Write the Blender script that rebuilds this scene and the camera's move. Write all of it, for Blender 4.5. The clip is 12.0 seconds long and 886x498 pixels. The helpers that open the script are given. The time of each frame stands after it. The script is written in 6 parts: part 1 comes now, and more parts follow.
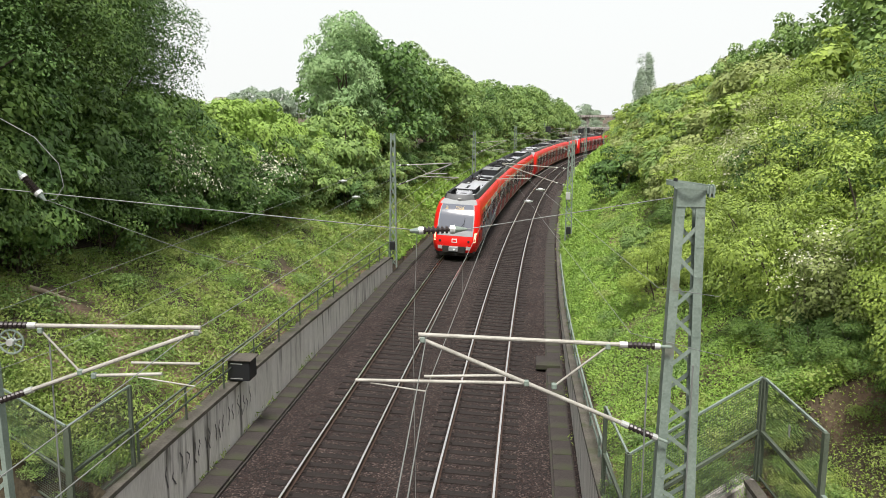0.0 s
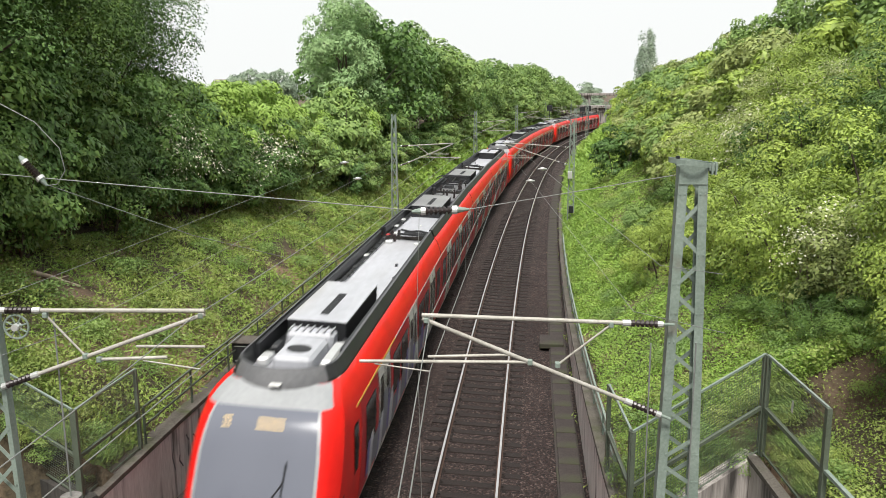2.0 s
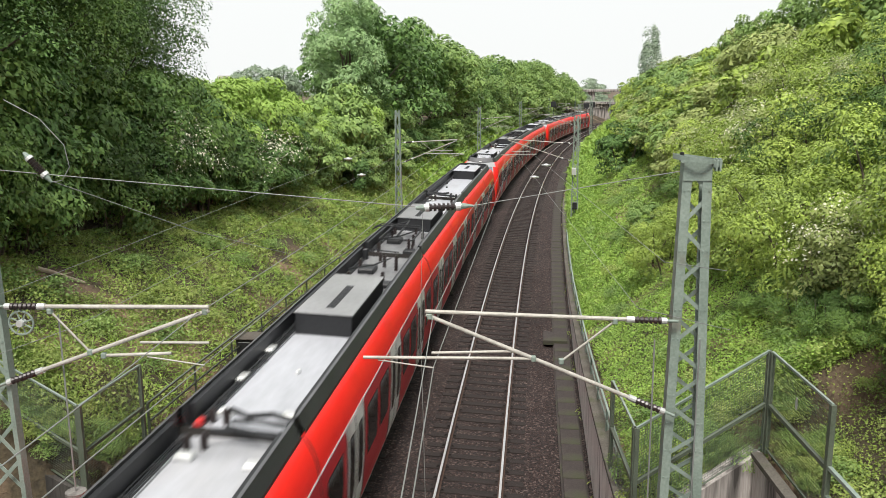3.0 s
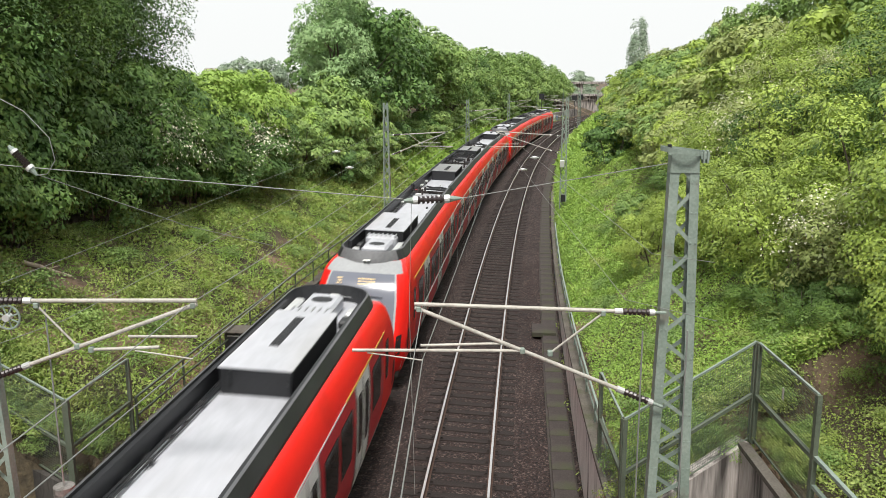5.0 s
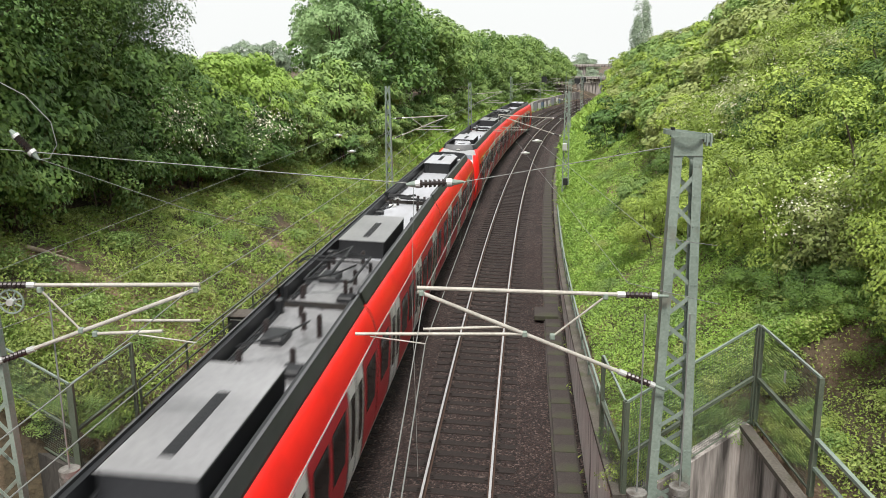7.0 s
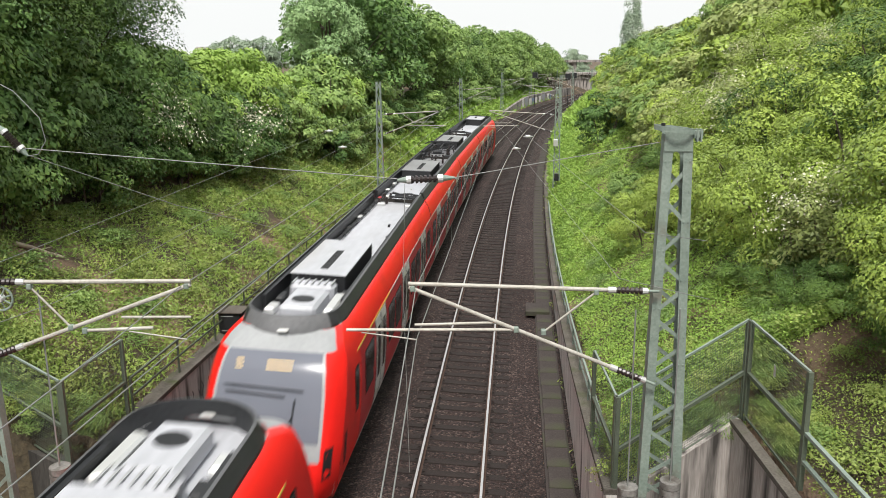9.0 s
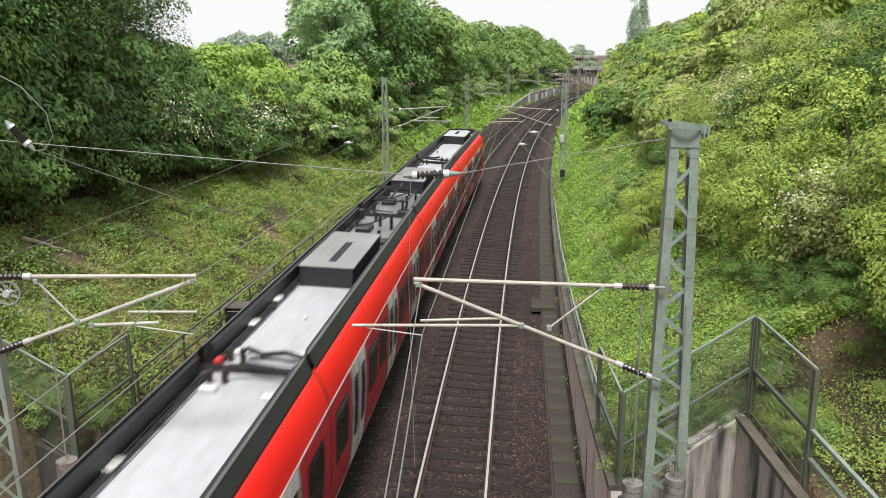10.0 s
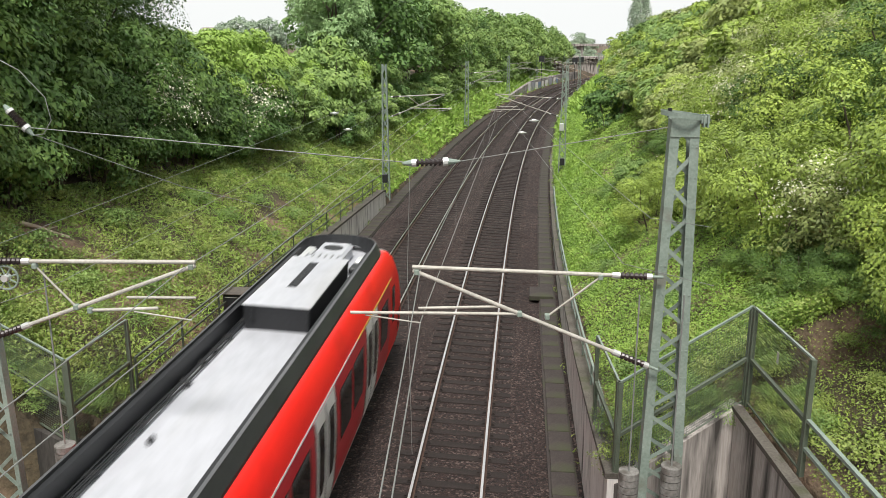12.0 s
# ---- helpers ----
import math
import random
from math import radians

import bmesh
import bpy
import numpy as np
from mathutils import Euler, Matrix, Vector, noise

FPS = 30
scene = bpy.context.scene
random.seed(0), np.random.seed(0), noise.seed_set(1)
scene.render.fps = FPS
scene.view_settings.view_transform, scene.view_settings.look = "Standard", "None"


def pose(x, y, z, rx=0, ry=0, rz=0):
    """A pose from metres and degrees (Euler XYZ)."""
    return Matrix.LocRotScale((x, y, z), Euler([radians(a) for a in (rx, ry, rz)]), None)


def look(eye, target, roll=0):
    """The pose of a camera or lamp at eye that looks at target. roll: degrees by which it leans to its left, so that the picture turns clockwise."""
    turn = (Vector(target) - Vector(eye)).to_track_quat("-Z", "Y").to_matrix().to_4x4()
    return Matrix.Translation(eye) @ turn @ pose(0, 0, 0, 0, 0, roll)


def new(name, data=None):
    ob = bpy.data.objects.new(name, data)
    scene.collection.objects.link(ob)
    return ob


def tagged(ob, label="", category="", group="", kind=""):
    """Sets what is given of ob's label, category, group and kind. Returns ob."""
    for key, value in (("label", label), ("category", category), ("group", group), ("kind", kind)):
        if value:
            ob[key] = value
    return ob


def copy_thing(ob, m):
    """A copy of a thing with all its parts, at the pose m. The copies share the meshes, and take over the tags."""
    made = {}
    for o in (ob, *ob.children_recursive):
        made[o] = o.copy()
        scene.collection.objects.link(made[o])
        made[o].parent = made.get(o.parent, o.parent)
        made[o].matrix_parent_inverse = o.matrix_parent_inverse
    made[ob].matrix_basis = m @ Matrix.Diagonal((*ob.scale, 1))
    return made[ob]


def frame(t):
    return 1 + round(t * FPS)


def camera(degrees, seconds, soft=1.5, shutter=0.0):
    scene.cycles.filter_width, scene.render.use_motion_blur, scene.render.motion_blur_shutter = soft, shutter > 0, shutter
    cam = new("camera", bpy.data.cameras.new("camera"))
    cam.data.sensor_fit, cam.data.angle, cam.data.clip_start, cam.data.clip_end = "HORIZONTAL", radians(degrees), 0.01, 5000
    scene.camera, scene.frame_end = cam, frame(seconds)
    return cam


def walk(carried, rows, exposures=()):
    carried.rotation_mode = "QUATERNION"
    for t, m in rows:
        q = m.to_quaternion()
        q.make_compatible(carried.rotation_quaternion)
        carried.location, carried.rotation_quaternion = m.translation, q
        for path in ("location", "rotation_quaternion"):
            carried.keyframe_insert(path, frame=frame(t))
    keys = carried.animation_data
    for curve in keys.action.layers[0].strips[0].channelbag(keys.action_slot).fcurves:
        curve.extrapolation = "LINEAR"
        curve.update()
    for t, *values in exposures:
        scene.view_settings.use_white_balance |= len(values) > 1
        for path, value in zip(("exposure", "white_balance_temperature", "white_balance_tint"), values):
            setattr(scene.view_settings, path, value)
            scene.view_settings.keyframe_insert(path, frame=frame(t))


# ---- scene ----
cam = camera(56.8, 12.0, soft=0.7, shutter=0.36)
EYE = (0.0, 0.0, 9.305)
PATH = [
    (0.0, pose(*EYE, 80.549, -0.361, 0.044)),
    (0.5, pose(*EYE, 79.986, -0.128, 0.038)),
    (1.0, pose(*EYE, 79.739, 0.022, -0.194)),
    (1.5, pose(*EYE, 79.548, 0.181, -0.148)),
    (2.0, pose(*EYE, 79.185, 0.311, 0.095)),
    (2.5, pose(*EYE, 78.986, 0.314, 0.426)),
    (4.5, pose(*EYE, 78.872, 0.464, -0.273)),
    (5.0, pose(*EYE, 78.414, 0.362, -0.456)),
    (5.5, pose(*EYE, 77.885, 0.178, -0.592)),
    (6.0, pose(*EYE, 77.427, 0.377, -0.415)),
    (6.5, pose(*EYE, 77.247, 0.622, -0.227)),
    (7.0, pose(*EYE, 77.278, 0.507, -0.314)),
    (9.0, pose(*EYE, 76.980, 0.481, -0.937)),
    (9.5, pose(*EYE, 76.853, 0.475, -0.832)),
    (10.0, pose(*EYE, 76.683, 0.438, -0.520)),
    (10.5, pose(*EYE, 76.795, 0.171, -0.444)),
    (11.0, pose(*EYE, 76.684, 0.024, -0.526)),
    (11.5, pose(*EYE, 76.207, 0.013, -0.539)),
    (12.0, pose(*EYE, 75.837, -0.009, -0.500)),
]
walk(cam, PATH)

# ---- light: a white overcast sky and a weak, wide sun behind the cloud ----
world = bpy.data.worlds.new("overcast_sky")
scene.world = world
world.use_nodes = True
wn, wl = world.node_tree.nodes, world.node_tree.links
wn.clear()
sky = wn.new("ShaderNodeTexSky")
sky.sky_type, sky.sun_disc = "NISHITA", False
sky.sun_elevation, sky.sun_rotation = radians(61), radians(-173)
sky.dust_density = 6.0
veil = wn.new("ShaderNodeMix")
veil.data_type = "RGBA"
veil.inputs[0].default_value = 0.9
veil.inputs[7].default_value = (10.2, 10.4, 10.3, 1)
bg = wn.new("ShaderNodeBackground")
bg.inputs["Strength"].default_value = 0.095
wout = wn.new("ShaderNodeOutputWorld")
wl.new(sky.outputs[0], veil.inputs[6])
wl.new(veil.outputs[2], bg.inputs["Color"])
wl.new(bg.outputs[0], wout.inputs["Surface"])
sun_data = bpy.data.lights.new("sun", "SUN")
sun_data.energy, sun_data.angle, sun_data.color = 4.3, radians(13), (1.0, 0.96, 0.9)
sun = new("sun", sun_data)
sun.matrix_world = look((-4, -8, 60), (0, 25, 0))
scene.view_settings.exposure = 0.12


# ---- materials ----
def nodes_of(name):
    m = bpy.data.materials.new(name)
    m.use_nodes = True
    n, l = m.node_tree.nodes, m.node_tree.links
    return m, n, l, n["Principled BSDF"]


def ramp(n, stops):
    r = n.new("ShaderNodeValToRGB")
    e = r.color_ramp.elements
    while len(e) < len(stops):
        e.new(0.5)
    for el, (p, c) in zip(e, stops):
        el.position, el.color = p, (*c, 1)
    return r


def coarse(name, dark, light, scale=4.0, fine=60.0, rough=0.8, bump=0.3, metal=0.0, spots=None, spread=(0.3, 0.7), stretch=None, depth=0.02):
    """A surface with variation at two scales, fine relief and, if given, stains of a second colour."""
    m, n, l, b = nodes_of(name)
    tc = n.new("ShaderNodeTexCoord")
    mp = n.new("ShaderNodeMapping")
    if stretch:
        mp.inputs["Scale"].default_value = stretch
    l.new(tc.outputs["Object"], mp.inputs["Vector"])
    big, small = n.new("ShaderNodeTexNoise"), n.new("ShaderNodeTexNoise")
    big.inputs["Scale"].default_value, small.inputs["Scale"].default_value = scale, fine
    big.inputs["Detail"].default_value = 6
    small.inputs["Detail"].default_value = 4
    for t in (big, small):
        l.new(mp.outputs[0], t.inputs["Vector"])
    mix = n.new("ShaderNodeMath")
    mix.operation = "MULTIPLY_ADD"
    mix.inputs[1].default_value = 0.5
    half = n.new("ShaderNodeMath")
    half.operation = "MULTIPLY"
    half.inputs[1].default_value = 0.5
    l.new(small.outputs[0], half.inputs[0])
    l.new(big.outputs[0], mix.inputs[0])
    l.new(half.outputs[0], mix.inputs[2])
    r = ramp(n, [(spread[0], dark), (spread[1], light)])
    l.new(mix.outputs[0], r.inputs[0])
    col = r.outputs[0]
    if spots:
        colour, sscale, lo, hi = spots
        sn = n.new("ShaderNodeTexNoise")
        sn.inputs["Scale"].default_value, sn.inputs["Detail"].default_value = sscale, 8
        l.new(mp.outputs[0], sn.inputs["Vector"])
        sr = ramp(n, [(lo, (0, 0, 0)), (hi, (1, 1, 1))])
        l.new(sn.outputs[0], sr.inputs[0])
        mx = n.new("ShaderNodeMix")
        mx.data_type = "RGBA"
        l.new(sr.outputs[0], mx.inputs[0])
        l.new(col, mx.inputs[6])
        mx.inputs[7].default_value = (*colour, 1)
        col = mx.outputs[2]
    l.new(col, b.inputs["Base Color"])
    b.inputs["Roughness"].default_value, b.inputs["Metallic"].default_value = rough, metal
    if bump:
        bp = n.new("ShaderNodeBump")
        bp.inputs["Strength"].default_value, bp.inputs["Distance"].default_value = bump, depth
        l.new(small.outputs[0], bp.inputs["Height"])
        l.new(bp.outputs[0], b.inputs["Normal"])
    return m


def leafy(name, tones, rough=0.5, through_light=0.14):
    """Leaves or stones: each one takes its own tone, each plant a shift of its own."""
    m, n, l, b = nodes_of(name)
    geo, oi = n.new("ShaderNodeNewGeometry"), n.new("ShaderNodeObjectInfo")
    patch = n.new("ShaderNodeTexNoise")
    patch.inputs["Scale"].default_value, patch.inputs["Detail"].default_value = 0.8, 5
    patch.inputs["Roughness"].default_value = 0.7
    l.new(geo.outputs["Position"], patch.inputs["Vector"])
    wide = n.new("ShaderNodeMapRange")
    wide.inputs[1].default_value, wide.inputs[2].default_value = 0.3, 0.7
    wide.inputs[4].default_value = 0.52
    l.new(patch.outputs[0], wide.inputs[0])
    add = n.new("ShaderNodeMath")
    add.operation = "MULTIPLY_ADD"
    add.inputs[1].default_value = 0.28
    sc = n.new("ShaderNodeMath")
    sc.operation = "MULTIPLY_ADD"
    sc.inputs[1].default_value = 0.2
    l.new(oi.outputs["Random"], sc.inputs[0])
    l.new(wide.outputs[0], sc.inputs[2])
    l.new(geo.outputs["Random Per Island"], add.inputs[0])
    l.new(sc.outputs[0], add.inputs[2])
    r = ramp(n, [(i / (len(tones) - 1), c) for i, c in enumerate(tones)])
    l.new(add.outputs[0], r.inputs[0])
    l.new(r.outputs[0], b.inputs["Base Color"])
    b.inputs["Roughness"].default_value = rough
    b.inputs["Specular IOR Level"].default_value = 0.3
    tr = n.new("ShaderNodeBsdfTranslucent")
    l.new(r.outputs[0], tr.inputs["Color"])
    ms = n.new("ShaderNodeMixShader")
    ms.inputs[0].default_value = through_light
    l.new(b.outputs[0], ms.inputs[1])
    l.new(tr.outputs[0], ms.inputs[2])
    l.new(ms.outputs[0], n["Material Output"].inputs["Surface"])
    return m


def plain(name, colour, rough=0.5, metal=0.0, glow=0.0):
    m, n, l, b = nodes_of(name)
    b.inputs["Base Color"].default_value = (*colour, 1)
    b.inputs["Roughness"].default_value, b.inputs["Metallic"].default_value = rough, metal
    if glow:
        b.inputs["Emission Color"].default_value, b.inputs["Emission Strength"].default_value = (*colour, 1), glow
    return m


def stones(name, size=22.0):
    """Crushed stone: every stone has its own tone and facet; oily brown bands run through it."""
    m, n, l, b = nodes_of(name)
    tc = n.new("ShaderNodeTexCoord")
    cell, big = n.new("ShaderNodeTexVoronoi"), n.new("ShaderNodeTexNoise")
    cell.inputs["Scale"].default_value, big.inputs["Scale"].default_value = size, 0.45
    big.inputs["Detail"].default_value = 5
    for t in (cell, big):
        l.new(tc.outputs["Object"], t.inputs["Vector"])
    sep = n.new("ShaderNodeSeparateColor")
    l.new(cell.outputs["Color"], sep.inputs[0])
    r = ramp(n, [(0.0, (0.003, 0.0018, 0.0016)), (0.45, (0.018, 0.0106, 0.0094)), (0.8, (0.047, 0.030, 0.0265)), (1.0, (0.135, 0.104, 0.096))])
    l.new(sep.outputs[0], r.inputs[0])
    tone = ramp(n, [(0.35, (0.72, 0.62, 0.58)), (0.65, (1.2, 1.15, 1.12))])
    l.new(big.outputs[0], tone.inputs[0])
    mul = n.new("ShaderNodeMix")
    mul.data_type, mul.blend_type = "RGBA", "MULTIPLY"
    mul.inputs[0].default_value = 1.0
    l.new(r.outputs[0], mul.inputs[6])
    l.new(tone.outputs[0], mul.inputs[7])
    l.new(mul.outputs[2], b.inputs["Base Color"])
    b.inputs["Roughness"].default_value = 0.9
    bp = n.new("ShaderNodeBump")
    bp.inputs["Strength"].default_value, bp.inputs["Distance"].default_value = 1.0, 0.05
    inv = n.new("ShaderNodeMath")
    inv.operation, inv.inputs[0].default_value = "SUBTRACT", 1.0
    l.new(cell.outputs["Distance"], inv.inputs[1])
    l.new(inv.outputs[0], bp.inputs["Height"])
    l.new(bp.outputs[0], b.inputs["Normal"])
    return m


BALLAST = stones("ballast")
LOOSE_STONE = leafy("loose_stone", [(0.010, 0.0065, 0.006), (0.028, 0.018, 0.016), (0.06, 0.042, 0.038), (0.17, 0.14, 0.13)], rough=0.9, through_light=0.0)
SLEEPER = coarse("sleeper_wood", (0.005, 0.0034, 0.003), (0.027, 0.018, 0.0152), scale=3.0, fine=40.0, rough=0.9, bump=0.6, stretch=(0.3, 1, 1))
RAIL_STEEL = coarse("rail_side_rust", (0.035, 0.018, 0.012), (0.09, 0.05, 0.035), scale=5, fine=80, rough=0.8, bump=0.2)
RAIL_HEAD = coarse("rail_head_polished", (0.62, 0.60, 0.58), (0.85, 0.83, 0.82), scale=1, fine=40, rough=0.28, bump=0.05, metal=1.0)
CONCRETE = coarse("stained_concrete", (0.46, 0.43, 0.41), (0.74, 0.71, 0.68), scale=2.2, fine=30, rough=0.9, bump=0.3, stretch=(1, 1, 0.12),
                  spots=((0.07, 0.062, 0.055), 3.2, 0.54, 0.72))
DIRTY_CONCRETE = coarse("sooty_concrete", (0.22, 0.20, 0.185), (0.50, 0.46, 0.43), scale=2.6, fine=30, rough=0.9, bump=0.3, stretch=(1, 1, 0.10),
                        spots=((0.045, 0.04, 0.036), 3.6, 0.43, 0.62))
# very dark concrete tone with blotches, for the walls about the left mast
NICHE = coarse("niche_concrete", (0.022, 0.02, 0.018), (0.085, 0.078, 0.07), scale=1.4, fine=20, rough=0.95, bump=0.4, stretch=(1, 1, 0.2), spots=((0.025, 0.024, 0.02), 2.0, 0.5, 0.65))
CAP = coarse("mossy_concrete", (0.04, 0.034, 0.028), (0.15, 0.135, 0.115), scale=1.6, fine=25, rough=0.95, bump=0.4, spots=((0.05, 0.06, 0.022), 1.3, 0.55, 0.72))
TROUGH = coarse("trough_concrete", (0.022, 0.0175, 0.016), (0.064, 0.052, 0.048), scale=1.0, fine=30, rough=0.95, bump=0.4, spots=((0.045, 0.05, 0.025), 0.7, 0.5, 0.68))
SOIL = coarse("bank_soil", (0.022, 0.018, 0.011), (0.085, 0.066, 0.038), scale=0.6, fine=9.0, rough=1.0, bump=0.9, depth=0.1,
              spots=((0.24, 0.16, 0.11), 0.45, 0.48, 0.66))
GALV = coarse("galvanised_paint", (0.14, 0.185, 0.155), (0.265, 0.32, 0.28), scale=2, fine=30, rough=0.6, bump=0.1, spots=((0.16, 0.16, 0.13), 2.5, 0.58, 0.75))
GREEN_STEEL = coarse("green_steel", (0.058, 0.074, 0.050), (0.125, 0.148, 0.112), scale=2, fine=40, rough=0.6, bump=0.1)
TUBE = coarse("cantilever_tube", (0.27, 0.255, 0.22), (0.50, 0.48, 0.435), scale=3, fine=30, rough=0.6, bump=0.05, metal=0.1)
WIRE = plain("copper_wire_weathered", (0.24, 0.25, 0.24), 0.55, 0.3)
INSUL = plain("brown_glaze", (0.028, 0.02, 0.02), 0.3)
GREY_CAP = plain("aluminium_fitting", (0.62, 0.63, 0.62), 0.4, 0.5)
BLACK = plain("black_plastic", (0.015, 0.016, 0.018), 0.5)
BARK = coarse("bark", (0.035, 0.028, 0.02), (0.12, 0.095, 0.07), scale=3, fine=20, rough=0.95, bump=0.6)
LEAF_BANK = leafy("leaf_bank", [(0.026, 0.046, 0.014), (0.185, 0.26, 0.052), (0.36, 0.475, 0.086), (0.52, 0.60, 0.16)])
LEAF_OLIVE = leafy("leaf_olive", [(0.045, 0.05, 0.022), (0.20, 0.25, 0.075), (0.36, 0.42, 0.14), (0.48, 0.51, 0.22)])
LEAF_DEEP = leafy("leaf_deep", [(0.018, 0.038, 0.013), (0.09, 0.165, 0.036), (0.22, 0.335, 0.07)])
LEAF_DARK = leafy("leaf_dark", [(0.020, 0.048, 0.016), (0.105, 0.20, 0.05), (0.25, 0.38, 0.095)])
LEAF_MID = leafy("leaf_mid", [(0.06, 0.12, 0.038), (0.20, 0.31, 0.085), (0.37, 0.48, 0.14)])
LEAF_LIGHT = leafy("leaf_light", [(0.12, 0.21, 0.09), (0.26, 0.40, 0.17), (0.40, 0.54, 0.26)])
LEAF_YELLOW = leafy("leaf_yellow", [(0.12, 0.21, 0.05), (0.28, 0.42, 0.08), (0.41, 0.55, 0.13)])
LEAF_WEED = leafy("leaf_weed", [(0.035, 0.06, 0.024), (0.155, 0.22, 0.055), (0.31, 0.385, 0.10), (0.47, 0.44, 0.22)])
LEAF_GRASS = leafy("leaf_grass", [(0.08, 0.165, 0.033), (0.25, 0.40, 0.075), (0.45, 0.59, 0.13)])
BLOSSOM = leafy("blossom", [(0.62, 0.60, 0.45), (0.80, 0.78, 0.64)])

# ---- the line: the right-hand track's centre, arc length s from a point ten metres ahead ----
STEP = 0.5
S_MIN, S_MAX = -260.0, 420.0
N_S = int((S_MAX - S_MIN) / STEP) + 1


def bend(s):
    c = min(max(s, 0.0), 185.0)
    return 0.000757 + 2.007e-6 * c + 2.475e-8 * c * c if s > 0 else 0.0


line = np.zeros((N_S, 3))
i0 = int(-S_MIN / STEP)
line[i0] = (-0.355, 10.0, 1.47522)
for i in range(i0 + 1, N_S):
    x, y, th = line[i - 1]
    line[i] = (x + math.cos(th) * STEP, y + math.sin(th) * STEP, th - bend((i - i0 - 0.5) * STEP) * STEP)
for i in range(i0 - 1, -1, -1):
    x, y, th = line[i + 1]
    line[i] = (x - math.cos(th) * STEP, y - math.sin(th) * STEP, th)
SS = np.linspace(S_MIN, S_MAX, N_S)
TRACK_GAP = 3.67


def at(s, e=0.0, z=0.0):
    """World place at arc length s, e metres to the right of the right-hand track, at height z."""
    x, y, th = (float(np.interp(s, SS, line[:, k])) for k in range(3))
    return Vector((x + e * math.sin(th), y - e * math.cos(th), z))


def heading(s):
    return float(np.interp(s, SS, line[:, 2]))


def frame_at(s, e=0.0, z=0.0):
    """Pose whose y runs along the line away from the bridge and whose x points right."""
    return Matrix.Translation(at(s, e, z)) @ Matrix.Rotation(heading(s) - math.pi / 2, 4, "Z")


# ---- mesh helpers ----
def link(name, bm, material, parent=None, label="", smooth=False):
    me = bpy.data.meshes.new(name)
    bm.normal_update()
    bm.to_mesh(me)
    bm.free()
    if smooth:
        me.polygons.foreach_set("use_smooth", [True] * len(me.polygons))
    for mt in material if isinstance(material, (list, tuple)) else [material]:
        me.materials.append(mt)
    ob = new(name, me)
    if parent is not None:
        ob.parent = parent
    if label:
        ob["label"] = label
    return ob


def part(name, bm, material, parent, label="", smooth=False):
    return link(name, bm, material, parent, label, smooth)


def arrays(name, verts, faces, material, parent=None):
    me = bpy.data.meshes.new(name)
    me.from_pydata(verts, [], faces)
    me.materials.append(material)
    ob = new(name, me)
    if parent is not None:
        ob.parent = parent
    return ob


def box(bm, x0, x1, y0, y1, z0, z1, m=None, bevel=0.0):
    r = bmesh.ops.create_cube(bm, size=1.0)
    vs = r["verts"]
    for v in vs:
        v.co = Vector(((x0 + x1) / 2 + v.co.x * (x1 - x0), (y0 + y1) / 2 + v.co.y * (y1 - y0), (z0 + z1) / 2 + v.co.z * (z1 - z0)))
    if bevel:
        es = list({e for v in vs for e in v.link_edges})
        out = bmesh.ops.bevel(bm, geom=es, offset=bevel, segments=1, affect="EDGES")
        vs = list({v for f in out["faces"] for v in f.verts} | {v for v in vs if v.is_valid})
    if m is not None:
        bmesh.ops.transform(bm, matrix=m, verts=vs)
    return vs


def rod(bm, a, b, r, r2=None, seg=8):
    a, b = Vector(a), Vector(b)
    d = b - a
    q = d.to_track_quat("Z", "Y").to_matrix().to_4x4()
    out = bmesh.ops.create_cone(bm, cap_ends=True, segments=seg, radius1=r, radius2=r if r2 is None else r2, depth=d.length,
                                matrix=Matrix.Translation((a + b) / 2) @ q)
    return out["verts"]


def beam(bm, a, b, w, h):
    """A square bar from a to b, w wide and h high."""
    a, b = Vector(a), Vector(b)
    d = b - a
    q = d.to_track_quat("Y", "Z").to_matrix().to_4x4()
    box(bm, -w / 2, w / 2, -d.length / 2, d.length / 2, -h / 2, h / 2, Matrix.Translation((a + b) / 2) @ q)


def sweep(bm, profile, s_list, closed=False, e_of=None, z_of=None):
    """Draws a profile of (e, z) points along the line."""
    rows = []
    for s in s_list:
        rows.append([bm.verts.new(at(s, e + (e_of(s) if e_of else 0), z + (z_of(s) if z_of else 0))) for e, z in profile])
    k = len(profile)
    for a, b in zip(rows, rows[1:]):
        for i in range(k if closed else k - 1):
            bm.faces.new((a[i], a[(i + 1) % k], b[(i + 1) % k], b[i]))
    if closed:
        bm.faces.new(rows[0][::-1])
        bm.faces.new(rows[-1])


def steps(a, b, d):
    n = max(1, int(round((b - a) / d)))
    return [a + (b - a) * i / n for i in range(n + 1)]


def lerp_table(table):
    xs, ys = zip(*table)
    return lambda s: float(np.interp(s, xs, ys))


LEFT_E = -6.82
RIGHT_E = 2.97
left_top = lerp_table([(-20, 1.75), (8, 1.66), (20, 1.42), (34, 1.0), (37, 0.9), (40, 0.15), (90, 0.1), (110, 0.1), (420, 0.1)])
right_top = lerp_table([(-20, 2.6), (2, 2.42), (5, 2.0), (10, 1.5), (16, 1.05), (26, 0.5), (40, 0.25), (60, 0.1), (420, 0.1)])


left_edge = lerp_table([(-60, -9.6), (3.6, -9.6), (4.4, LEFT_E), (420, LEFT_E)])
right_edge = lerp_table([(-60, 5.55), (3.9, 5.55), (4.4, RIGHT_E), (420, RIGHT_E)])


sink_left = lerp_table([(-60, 1.0), (220, 1.0), (245, 0.3), (420, 0.2)])


